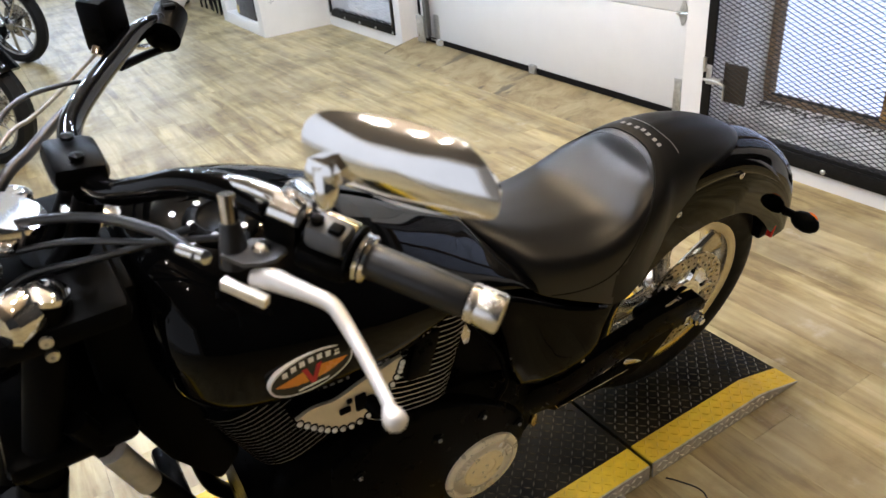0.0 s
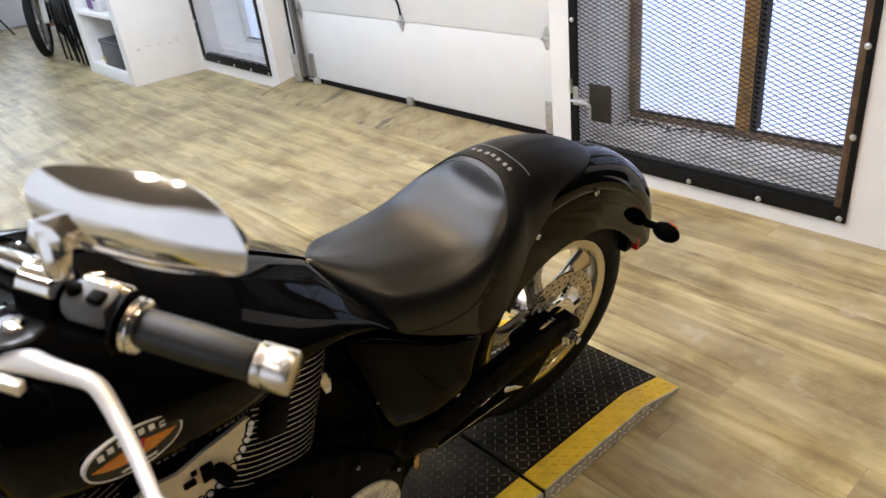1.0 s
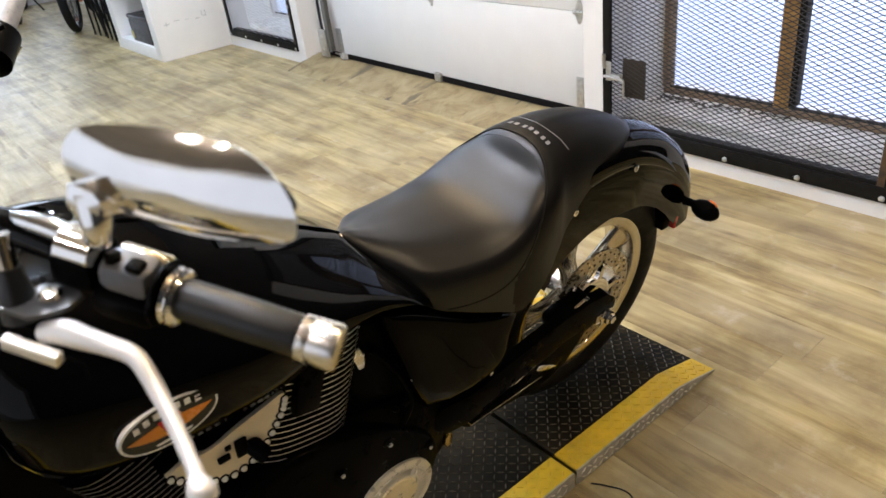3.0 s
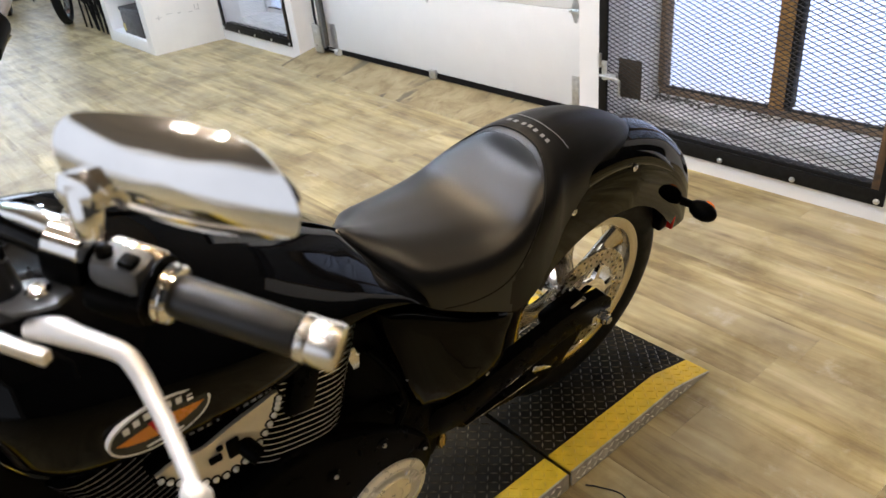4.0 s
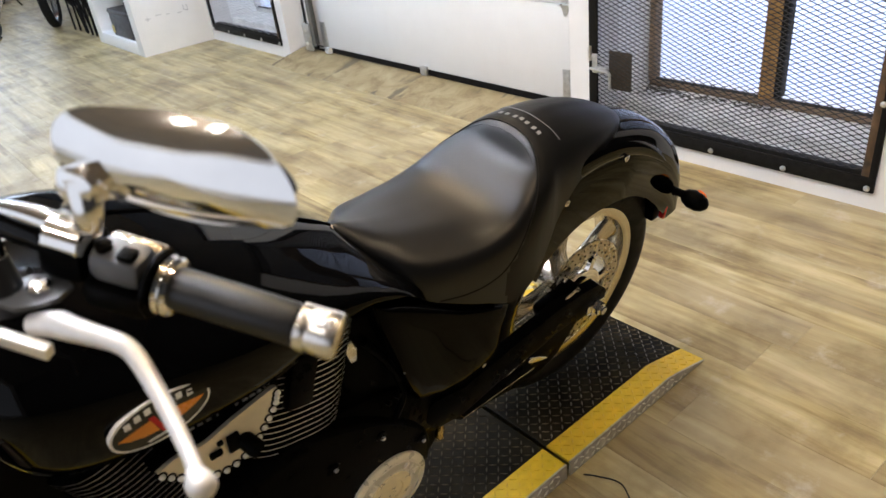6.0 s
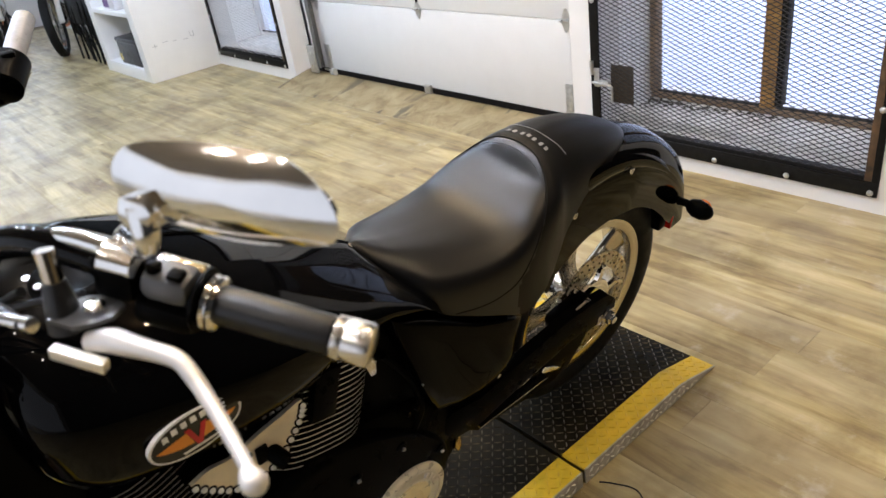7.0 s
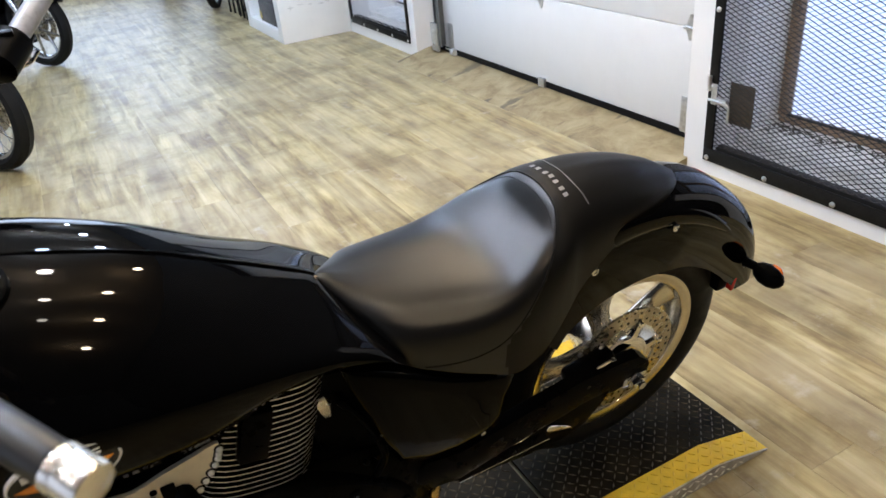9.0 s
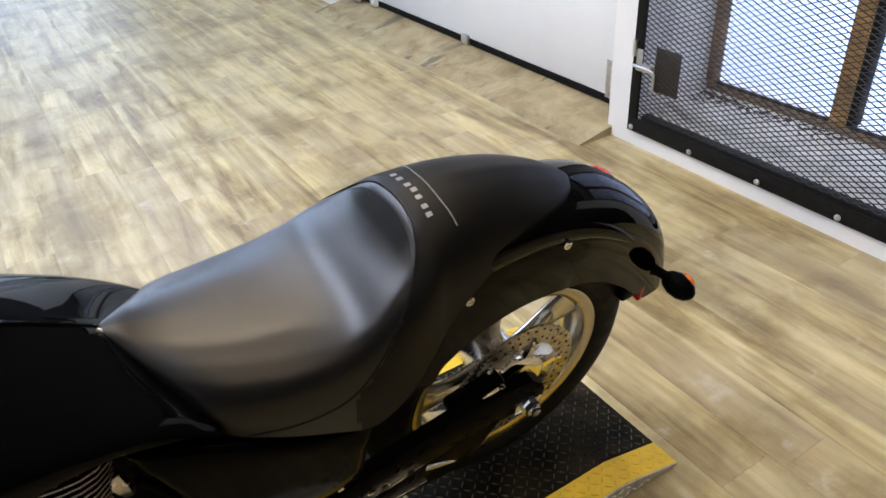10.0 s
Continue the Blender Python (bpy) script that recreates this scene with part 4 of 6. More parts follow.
for bx, bz in ((0.458, 0.428), (0.555, 0.428), (0.30, 0.44), (0.34, 0.27), (0.60, 0.21), (0.645, 0.345), (0.45, 0.19)):
    bpart("cover_bolt", lathed([(0, 0.011), (0.006, 0.011), (0.006, 0.006), (0.009, 0.005), (0.009, 0.0)], (bx, -0.137, bz), (0, -1, 0), 12), SATIN, parent=cover)
    bpart("bolt_head", lathed([(0, 0.0045), (0.003, 0.004), (0.003, 0.0)], (bx, -0.146, bz), (0, -1, 0), 6), BOLTM, parent=cover)
DERBY = (0.563, -0.139, 0.266)
derby = bpart("derby_cover", lathed([(0, 0.086), (0.006, 0.086), (0.010, 0.082), (0.011, 0.074), (0.0085, 0.070), (0.0085, 0.052), (0.010, 0.050), (0.0105, 0.026), (0.009, 0.024), (0.009, 0.0)], DERBY, (0, -1, 0), 56), DERBYM, "round satin clutch cover with embossed ring")
bpart("centre_disc", lathed([(0, 0.047), (0.0022, 0.046), (0.0022, 0.028), (0.0005, 0.026), (0.0005, 0.0)], (DERBY[0], DERBY[1] - 0.0100, DERBY[2]), (0, -1, 0), 48), GOLDM, "gold centre disc", derby)
bpart("raised_ring", lathed([(0, 0.0725), (0.003, 0.0725), (0.003, 0.0700), (0, 0.0700)], (DERBY[0], DERBY[1] - 0.0090, DERBY[2]), (0, -1, 0), 48), COVERM, parent=derby)
for k in range(3):
    for j in range(5):
        a = 2 * math.pi * k / 3 + 0.5 + (j - 2) * 0.19
        c = Vector(DERBY) + Vector((0.061 * math.cos(a), -0.009, 0.061 * math.sin(a)))
        bm = boxed((-0.0040, -0.0045, -0.0065), (0.0040, 0.002, 0.0065), 0.001, Matrix.Translation(c) @ pose(0, 0, 0, 0, -math.degrees(a) + 90, 0))
        bpart("raised_bar", bm, COVERM, parent=derby)

# bright rocker cover with riveted edge between the cylinders and tank
bm = bmesh.new()
outl = [(0.205, 0.668), (0.232, 0.676), (0.268, 0.672), (0.305, 0.684), (0.345, 0.694), (0.378, 0.700), (0.372, 0.672), (0.352, 0.640), (0.325, 0.612), (0.290, 0.600), (0.255, 0.612), (0.230, 0.636)]
skin(bm, [[(x, y, z) for x, z in spline(outl + outl[:1], 60)[:-1]] for y in (-0.135, -0.152, -0.156)])
grown = [(0.290 + (x - 0.290) * 1.06, 0.648 + (z - 0.648) * 1.12) for x, z in outl]
backing = bmesh.new()
skin(backing, [[(x, y, z) for x, z in spline(grown + grown[:1], 60)[:-1]] for y in (-0.125, -0.150)])
head = bpart("rocker_cover", bm, ROCKM, "polished cover plate with riveted rim")
bpart("backing_plate", backing, SATIN, parent=head)
rivets = spline([(0.209, 0.660), (0.233, 0.634), (0.258, 0.612), (0.291, 0.601), (0.326, 0.613), (0.352, 0.641), (0.371, 0.670), (0.378, 0.690)], 18)
for x, z in rivets:
    bpart("washer", lathed([(0, 0.0072), (0.0016, 0.0068), (0.0016, 0.0)], (x, -0.1555, z), (0, -1, 0), 14), SATIN, parent=head)
    bpart("rivet", lathed([(0, 0.0046), (0.0022, 0.0043), (0.0040, 0.0028), (0.0048, 0.0)], (x, -0.1572, z), (0, -1, 0), 12), WHITEP, parent=head)
for lo, hi in (((0.270, -0.162, 0.640), (0.288, -0.156, 0.650)), ((0.296, -0.162, 0.632), (0.314, -0.156, 0.664)), ((0.283, -0.160, 0.655), (0.292, -0.156, 0.664))):
    bpart("bracket", boxed(lo, hi, 0.002), SATIN, parent=head)
bpart("spark_cap", tubed([(0.318, -0.150, 0.640), (0.326, -0.172, 0.632), (0.330, -0.178, 0.628)], 0.013, 12, 8), SATIN, parent=head)

# small fittings behind the rear cylinder
bpart("chrome_fitting", tubed([(0.527, -0.06, 0.642), (0.540, -0.080, 0.612), (0.545, -0.085, 0.580)], [0.010, 0.018, 0.009], 6, 6), ALLOY, "chrome intake fitting")
bpart("chrome_fitting", lathed([(0, 0.008), (0.012, 0.008), (0.014, 0.0)], (0.520, -0.080, 0.652), (0, -1, 0.2), 12), CHROME)
bpart("hose", tubed([(0.56, -0.10, 0.62), (0.60, -0.115, 0.55), (0.62, -0.12, 0.47), (0.60, -0.12, 0.42)], 0.007, 8, 20), SATIN)
bpart("wiring_clip", lathed([(0, 0.006), (0.01, 0.006), (0.012, 0.0)], (0.615, -0.128, 0.545), (0, -1, 0), 10), BOLTM)
for cx, cz in ((0.585, 0.475), (0.605, 0.478), (0.640, 0.482)):
    bpart("clamp", lathed([(0, 0.0055), (0.008, 0.0055), (0.009, 0.0)], (cx, -0.12, cz), (0.3, -1, 0.2), 8), SATIN)
# shift linkage end and peg by the ramp
peg = bpart("foot_peg", tubed([(0.695, -0.09, 0.275), (0.712, -0.105, 0.268)], 0.007, 10), SATIN, "small peg with a gold end")
bpart("peg_end", lathed([(0, 0.012), (0.006, 0.017), (0.012, 0.017), (0.016, 0.011), (0.016, 0.0)], (0.715, -0.100, 0.268), (0.5, -0.75, 0.25), 18), plain("gold_plating", (0.75, 0.55, 0.2), 0.25, metal=1.0, vary=0.1, size=50), "gold peg end", peg)
stand = bpart("kickstand", tubed([(0.40, -0.10, 0.20), (0.42, -0.17, 0.09), (0.43, -0.235, -0.035)], 0.012, 10, 10), SATIN, "black side stand, down")
bpart("exhaust_tip", tubed([(0.972, -0.104, 0.290), (1.01, -0.106, 0.276), (1.045, -0.104, 0.256)], [0.003, 0.006, 0.003], 10, 10), CHROME)

PLATEM = plain("dark_grey_plate", (0.05, 0.052, 0.056), 0.35, vary=0.1, size=40)
HOSEM = plain("braided_hose", (0.20, 0.18, 0.14), 0.4, metal=0.3, vary=0.3, size=120)
LEVERM = plain("satin_lever_alloy", (0.80, 0.78, 0.75), 0.45, metal=0.55, vary=0.06, size=40)
# ---- handlebar, controls and front end ----
bar = bpart("handlebar", tubed([(0.30, 0.47, 1.015), (0.233, 0.405, 1.035), (0.165, 0.30, 1.04), (0.09, 0.165, 1.045), (0.063, 0.09, 1.045), (0.058, 0.0, 1.047), (0.072, -0.065, 1.052),
                                (0.098, -0.120, 1.078), (0.128, -0.180, 1.110), (0.154, -0.238, 1.127), (0.186, -0.306, 1.123), (0.2225, -0.3745, 1.1105), (0.288, -0.468, 1.092)], 0.0145, 16, 80), PAINT, "gloss black swept-back handlebar")
gs = Vector((0.2225, -0.3745, 1.1105))
ax = (Vector((0.2925, -0.4745, 1.0905)) - gs).normalized()


def grip(side, start, axis, ln):
    g = bpart("grip", lathed([(0, 0.0150), (0.006, 0.0155), (ln * 0.5, 0.0158), (ln - 0.004, 0.0154), (ln, 0.014)], start, axis, 28), GRIPRUB, "smooth black rubber grip", bar)
    bpart("end_cap", lathed([(0, 0.0160), (0.0008, 0.0171), (0.0075, 0.0172), (0.0082, 0.0168), (0.0090, 0.0172), (0.0265, 0.0175), (0.0290, 0.0166), (0.0300, 0.0140), (0.0302, 0.0)], start + axis * ln, axis, 28), ALLOY, "polished bar end", g)
    bpart("flange", lathed([(-0.010, 0.0165), (-0.009, 0.0200), (-0.006, 0.0216), (-0.003, 0.0200), (0.0, 0.0216), (0.003, 0.0200), (0.004, 0.0165)], start, axis, 32), CHROME, "knurled chrome flange", g)
    return g


grip(-1, gs, ax, 0.092)
rs = Vector((0.302, 0.478, 1.026))
rax = Vector((0.51, 0.82, 0.26)).normalized()
bpart("grip", lathed([(0, 0.0165), (0.05, 0.0175), (0.11, 0.0170), (0.114, 0.012), (0.114, 0)], rs, rax, 24), plain("grey_grip_rubber", (0.20, 0.20, 0.21), 0.32, vary=0.2, size=60), "grey rubber throttle grip", bar)
# left switch housing
side = ax.cross(Vector((0, 0, 1))).normalized()
up = side.cross(ax).normalized()
frame_l = Matrix((ax, side, up)).transposed().to_4x4()


def left(s, a, b, c):
    """A place along the left bar: s along it outwards, a sideways to the rear, b up."""
    return gs + ax * s + side * a + up * b


def left_m(s, a=0.0, b=0.0):
    return Matrix.Translation(left(s, a, b, 0)) @ frame_l


sw = bpart("switch_housing", boxed((-0.056, -0.013, -0.002), (-0.017, 0.016, 0.023), 0.008, left_m(0)), SWITCHG, "satin grey switch housing with black rocker", bar)
bpart("switch_lower", boxed((-0.062, -0.020, -0.026), (-0.012, 0.020, -0.003), 0.008, left_m(0)), SATIN, "black lower half", bar)
bpart("clamp_sleeve", lathed([(-0.060, 0.008), (-0.058, 0.0095), (-0.022, 0.0095), (-0.020, 0.008)], left(0, -0.022, 0.002, 0), ax, 16), BRONZE, "polished sleeve", bar)
bpart("rocker", boxed((-0.034, 0.001, 0.022), (-0.022, 0.013, 0.028), 0.002, left_m(0)), SATIN, "black rocker switch", sw)
bpart("button", lathed([(0, 0.006), (0.005, 0.006), (0.006, 0.004), (0.006, 0.0)], left(-0.047, 0.005, 0.022, 0), up, 14), SATIN, parent=sw)
bpart("gasket", lathed([(-0.013, 0.0240), (-0.011, 0.0255), (-0.0102, 0.0255), (-0.0102, 0.018)], gs, ax, 28), SATIN, parent=sw)
# clutch perch with bracket plate, boot and lever
perch = bpart("clutch_perch", boxed((-0.095, -0.026, -0.014), (-0.062, 0.014, 0.016), 0.006, left_m(0)), SATIN, "black clutch lever perch with silver plate", bar)
piv = Vector((0.148, -0.317, 1.106))
bm = bmesh.new()
shape = [(0.030, 0.012), (0.014, 0.024), (-0.010, 0.020), (-0.030, 0.006), (-0.040, -0.012), (-0.012, -0.020), (0.006, -0.014), (0.022, -0.004)]
skin(bm, [[piv + Vector((0.55 * u + 0.5 * v, -0.62 * u + 0.75 * v, 0.02 * u + h)) for u, v in shape] for h in (0.0, 0.004)])
bpart("bracket_plate", bm, PLATEM, "satin grey bracket plate", perch)
bpart("pivot_bolt", lathed([(0, 0.0085), (0.004, 0.0085), (0.0065, 0.006), (0.007, 0.0)], piv + Vector((0.004, 0.0, 0.004)), (0, 0, 1), 16), CHROME, parent=perch)
bpart("boot", tubed([(0.132, -0.300, 1.092), (0.134, -0.297, 1.112), (0.136, -0.293, 1.132)], [0.014, 0.012, 0.0085], 14, 10), GRIPRUB, "black rubber boot", perch)
bpart("adjuster", tubed([(0.136, -0.293, 1.130), (0.139, -0.286, 1.155)], [0.0075, 0.0075], 14), BRONZE, "polished adjuster barrel", perch)
bpart("pivot_block", boxed((-0.024, -0.0045, -0.009), (0.020, 0.0045, 0.002), 0.0015, Matrix.Translation((0.128, -0.336, 1.091)) @ frame_l), COVERM, "flat satin lever end", perch)
bpart("pivot_pin", lathed([(0, 0.0032), (0.003, 0.003), (0.004, 0.0)], Matrix.Translation((0.128, -0.336, 1.091)) @ frame_l @ Vector((-0.017, -0.0045, -0.003)), -side, 10), SATIN, parent=perch)
lever = [(0.138, -0.326, 1.092), (0.150, -0.341, 1.096), (0.157, -0.358, 1.099), (0.167, -0.377, 1.100), (0.176, -0.394, 1.099), (0.178, -0.411, 1.096), (0.176, -0.449, 1.090), (0.172, -0.485, 1.087), (0.169, -0.505, 1.086)]
lv = bpart("clutch_lever", tubed(lever, [0.0080, 0.0098, 0.0088, 0.0074, 0.0070, 0.0064, 0.0056, 0.0051, 0.0050], 14, 50), LEVERM, "bent satin alloy clutch lever", bar)
bpart("lever_ball", lathed([(-0.0115, 0.0045), (-0.008, 0.0064), (-0.004, 0.0083), (0.001, 0.0091), (0.005, 0.0080), (0.0082, 0.0046), (0.0094, 0.0)], (0.1672, -0.5125, 1.0855), (-0.05, -0.98, -0.08), 24), LEVERM, parent=lv)
# mirror, seen from its chrome back
mu = Vector((0.074, -0.135, 0.004)).normalized()
mn = Vector((-0.83, -0.476, 0.225))
mn = (mn - mu * mn.dot(mu)).normalized()
mv = mn.cross(mu).normalized()
if mv.z < 0:
    mv = -mv
mc = Vector((0.2255, -0.4315, 1.2345))
outline = [(-0.083, 0.008), (-0.068, 0.022), (-0.036, 0.0285), (0.006, 0.0315), (0.040, 0.028), (0.060, 0.017), (0.072, 0.001), (0.0745, -0.011), (0.067, -0.021), (0.024, -0.027), (-0.034, -0.028), (-0.068, -0.022), (-0.0825, -0.009)]
closed = spline(outline[-2:] + outline + outline[:3], 16 * 17 + 1)[32:-32:4]
bm = bmesh.new()
profile = [(0.96, -0.001), (0.995, 0.0022)]
profile += [(1 - k / 15, 0.003 + 0.0122 * (1 - (1 - k / 15) ** 2)) for k in range(15)] + [(0.01, 0.0152)]
rings = [[mc + mu * u * q + mv * v * q + mn * d for u, v in closed] for q, d in profile]
skin(bm, rings)
mirror = bpart("mirror", bm, CHROME, "chrome-backed oval mirror", bar, angle=28)
bm = bmesh.new()
skin(bm, [[mc + mu * 0.072 * math.cos(a) * s + mv * (0.028 * math.sin(a) * s - 0.003) - mn * d for a in (2 * math.pi * j / 40 for j in range(40))] for s, d in ((1.0, -0.001), (1.0, 0.003))])
bpart("mirror_glass", bm, plain("mirror_glass", (0.9, 0.9, 0.9), 0.02, metal=1.0, vary=0.0), parent=mirror)
joint = mc - mu * 0.058 - mv * 0.014 + mn * 0.010
stem = bpart("mirror_stem", tubed([left(-0.080, -0.004, 0.010, 0), left(-0.075, -0.010, 0.035, 0), joint - mv * 0.028, joint], [0.012, 0.009, 0.008, 0.011], 14, 24), CHROME, "chrome mirror stem", mirror)
bpart("stem_clamp", lathed([(-0.016, 0.012), (-0.013, 0.016), (0.013, 0.016), (0.016, 0.012)], left(-0.078, -0.004, 0.012, 0), ax, 20), CHROME, parent=mirror)
bpart("stem_nut", lathed([(-0.010, 0.010), (-0.008, 0.0135), (0.008, 0.0135), (0.010, 0.010)], joint - mv * 0.004, mn, 6), CHROME, parent=mirror)
bpart("stem_arm", tubed([(0.150, -0.222, 1.128), (0.165, -0.262, 1.140), left(-0.078, -0.006, 0.020, 0)], [0.007, 0.008, 0.009], 12, 14), CHROME, parent=mirror)
# right brake controls
rc = bpart("brake_housing", lathed([(-0.045, 0.018), (-0.040, 0.029), (0.010, 0.029), (0.024, 0.029), (0.030, 0.020)], (0.285, 0.452, 1.018), rax, 24), SATIN, "black throttle housing with stop switch", bar)
bpart("stop_switch", boxed((0.282, 0.440, 1.042), (0.302, 0.455, 1.050), 0.002), SATIN, parent=rc)
bpart("reservoir", boxed((-0.030, -0.024, -0.040), (0.030, 0.024, 0.045), 0.010, pose(0.180, 0.392, 1.058, 0, 0, 38)), SATIN, "black brake fluid reservoir", bar)
bpart("reservoir_union", lathed([(0, 0.010), (0.012, 0.010), (0.013, 0.0)], (0.160, 0.378, 1.030), (-0.5, -0.4, -0.8), 14), BRONZE, parent=bar)
bpart("brake_lever", tubed([(0.20, 0.43, 1.01), (0.235, 0.455, 0.985), (0.27, 0.485, 0.975), (0.305, 0.51, 0.972), (0.325, 0.51, 0.99)], 0.005, 10, 30), ALLOY, "thin brake lever", bar)
bpart("lever_blade", tubed([(0.18, 0.36, 1.00), (0.235, 0.42, 0.985), (0.268, 0.448, 0.978)], 0.007, 10, 12), SATIN, parent=bar)

# risers, top clamp, gauge and headlamp
clamp = bpart("top_clamp", boxed((-0.030, -0.042, -0.016), (0.030, 0.042, 0.016), 0.0125, pose(0.054, 0.0, 1.060, 0, 8, 0)), SATIN, "black handlebar clamp")
for sy in (-0.03, 0.03):
    bpart("riser", tubed([(0.055, sy, 1.03), (0.03, sy, 0.98), (0.0, sy, 0.95)], 0.017, 14, 8), SATIN)
    bpart("clamp_bolt", lathed([(0, 0.008), (0.004, 0.008), (0.006, 0.0)], (0.056, sy * 0.8, 1.078), (0.1, 0, 1), 12), SATIN, parent=clamp)
tree = bpart("fork_tree", boxed((-0.09, -0.135, 0.92), (0.055, 0.135, 0.955), 0.014), FLATK, "black upper fork clamp")
bpart("lower_tree", boxed((-0.13, -0.135, 0.74), (0.02, 0.135, 0.775), 0.014), SATIN)
bpart("steering_stem_cap", lathed([(0, 0.032), (0.005, 0.032), (0.009, 0.026), (0.011, 0.0)], (0.052, 0.0, 0.990), (0.30, 0, 0.95), 24), ALLOY, "silver stem cap")
bpart("neck", tubed([(0.0, 0, 0.95), (-0.04, 0, 0.80), (0.02, 0, 0.70)], 0.035, 16, 10), FLATK)
bpart("steering_head_cover", plate([(0.07, 0.93), (0.075, 0.80), (0.09, 0.72), (0.14, 0.55), (0.10, 0.50), (0.04, 0.60), (-0.01, 0.76), (0.0, 0.92)], -0.075, 0.075, 0.012), FLATK)
for sy in (-0.105, 0.105):
    f = bpart("fork_leg", tubed([(-0.02, sy, 0.975), (-0.10, sy, 0.72)], 0.023, 18), FLATK, "black fork leg")
    bpart("fork_slider", tubed([(-0.10, sy, 0.72), (-0.16, sy, 0.52), (-0.25, sy, 0.30)], 0.029, 18), SATIN, parent=f)
    bpart("fork_cap", lathed([(0, 0.022), (0.008, 0.022), (0.012, 0.014), (0.012, 0.0)], (-0.02, sy, 0.975), (0.3, 0, 0.95), 16), CHROME, parent=f)
bpart("headlamp", lathed([(-0.09, 0.02), (-0.085, 0.05), (-0.05, 0.078), (0.0, 0.088), (0.03, 0.088), (0.036, 0.08), (0.03, 0.0)], (-0.13, 0.0, 0.90), (-1, 0, 0.05), 32), CHROME, "chrome headlamp shell")
bpart("gauge", lathed([(-0.03, 0.03), (-0.025, 0.042), (0.0, 0.045), (0.006, 0.042), (0.006, 0.0)], (-0.03, 0.0, 1.02), (0.45, 0, 0.9), 28), CHROME, "round chrome gauge")
bpart("front_signal", lathed([(-0.03, 0.006), (-0.025, 0.02), (0.0, 0.03), (0.025, 0.03), (0.032, 0.024), (0.032, 0.0)], (-0.045, -0.105, 0.965), (-0.75, -0.45, 0.1), 24), CHROME, "chrome front turn signal")
bpart("signal_stalk", tubed([(-0.04, -0.08, 0.95), (0.0, -0.10, 0.925), (0.022, -0.10, 0.918)], [0.01, 0.014, 0.006], 12, 10), CHROME)
for bz in (0.945, 0.925):
    bpart("clamp_screw", lathed([(0, 0.007), (0.005, 0.007), (0.006, 0.003), (0.004, 0.0)], (-0.035, -0.137, bz), (0, -1, 0), 12), BOLTM)
bpart("tube_label", tubed([(-0.020, -0.135, 0.742), (0.005, -0.135, 0.655)], 0.017, 16), plain("aluminium_label", (0.45, 0.44, 0.42), 0.4, metal=0.6, vary=0.15, size=60), "grey printed sleeve on the frame tube")
bpart("frame_tube", tubed([(-0.045, -0.12, 0.80), (0.0, -0.12, 0.66), (0.08, -0.115, 0.42), (0.12, -0.11, 0.22), (0.3, -0.11, 0.13), (0.62, -0.1, 0.15)], 0.016, 14, 40), SATIN)
bpart("frame_tube", tubed([(-0.045, 0.12, 0.80), (0.0, 0.12, 0.66), (0.08, 0.115, 0.42), (0.12, 0.11, 0.22), (0.3, 0.11, 0.13), (0.62, 0.1, 0.15)], 0.016, 14, 40), SATIN)
bpart("regulator", boxed((0.02, -0.085, 0.30), (0.055, 0.085, 0.46), 0.01), SATIN)
# cables
for nm, pts, r, mt in (("clutch_cable", [(0.107, -0.279, 1.096), (0.091, -0.205, 1.082), (0.041, -0.094, 1.048), (-0.041, -0.006, 1.005), (-0.09, 0.02, 0.93)], 0.0055, GRIPRUB),
                       ("switch_cable", [(0.155, -0.27, 1.095), (0.09, -0.19, 1.060), (0.02, -0.09, 1.022), (-0.05, -0.02, 0.985)], 0.0035, GRIPRUB),
                       ("switch_cable", [(0.12, -0.22, 1.085), (0.08, -0.142, 1.026), (0.03, -0.10, 1.00), (-0.025, -0.05, 0.969), (-0.06, -0.04, 0.95)], 0.004, GRIPRUB),
                       ("brake_hose", [(0.160, 0.380, 1.028), (0.152, 0.37, 1.024), (0.074, 0.27, 1.018), (0.033, 0.20, 1.027), (0.0, 0.14, 1.040), (-0.06, 0.05, 1.02)], 0.0030, HOSEM),
                       ("throttle_cable", [(0.150, 0.29, 1.030), (0.113, 0.25, 1.024), (0.06, 0.20, 1.015), (0.016, 0.13, 1.018), (-0.022, 0.08, 1.016), (-0.07, 0.04, 0.97)], 0.0075, GRIPRUB),
                       ("throttle_cable", [(0.150, 0.285, 1.034), (0.125, 0.26, 1.034), (0.078, 0.20, 1.062), (0.016, 0.10, 1.095), (-0.04, 0.03, 1.07)], 0.0032, GRIPRUB)):
    bpart(nm, tubed(pts, r, 10, 40), mt)
bpart("cable_barrel", tubed([(0.112, -0.285, 1.097), (0.098, -0.255, 1.092)], [0.0065, 0.006], 12), ALLOY, "silver cable ferrule")
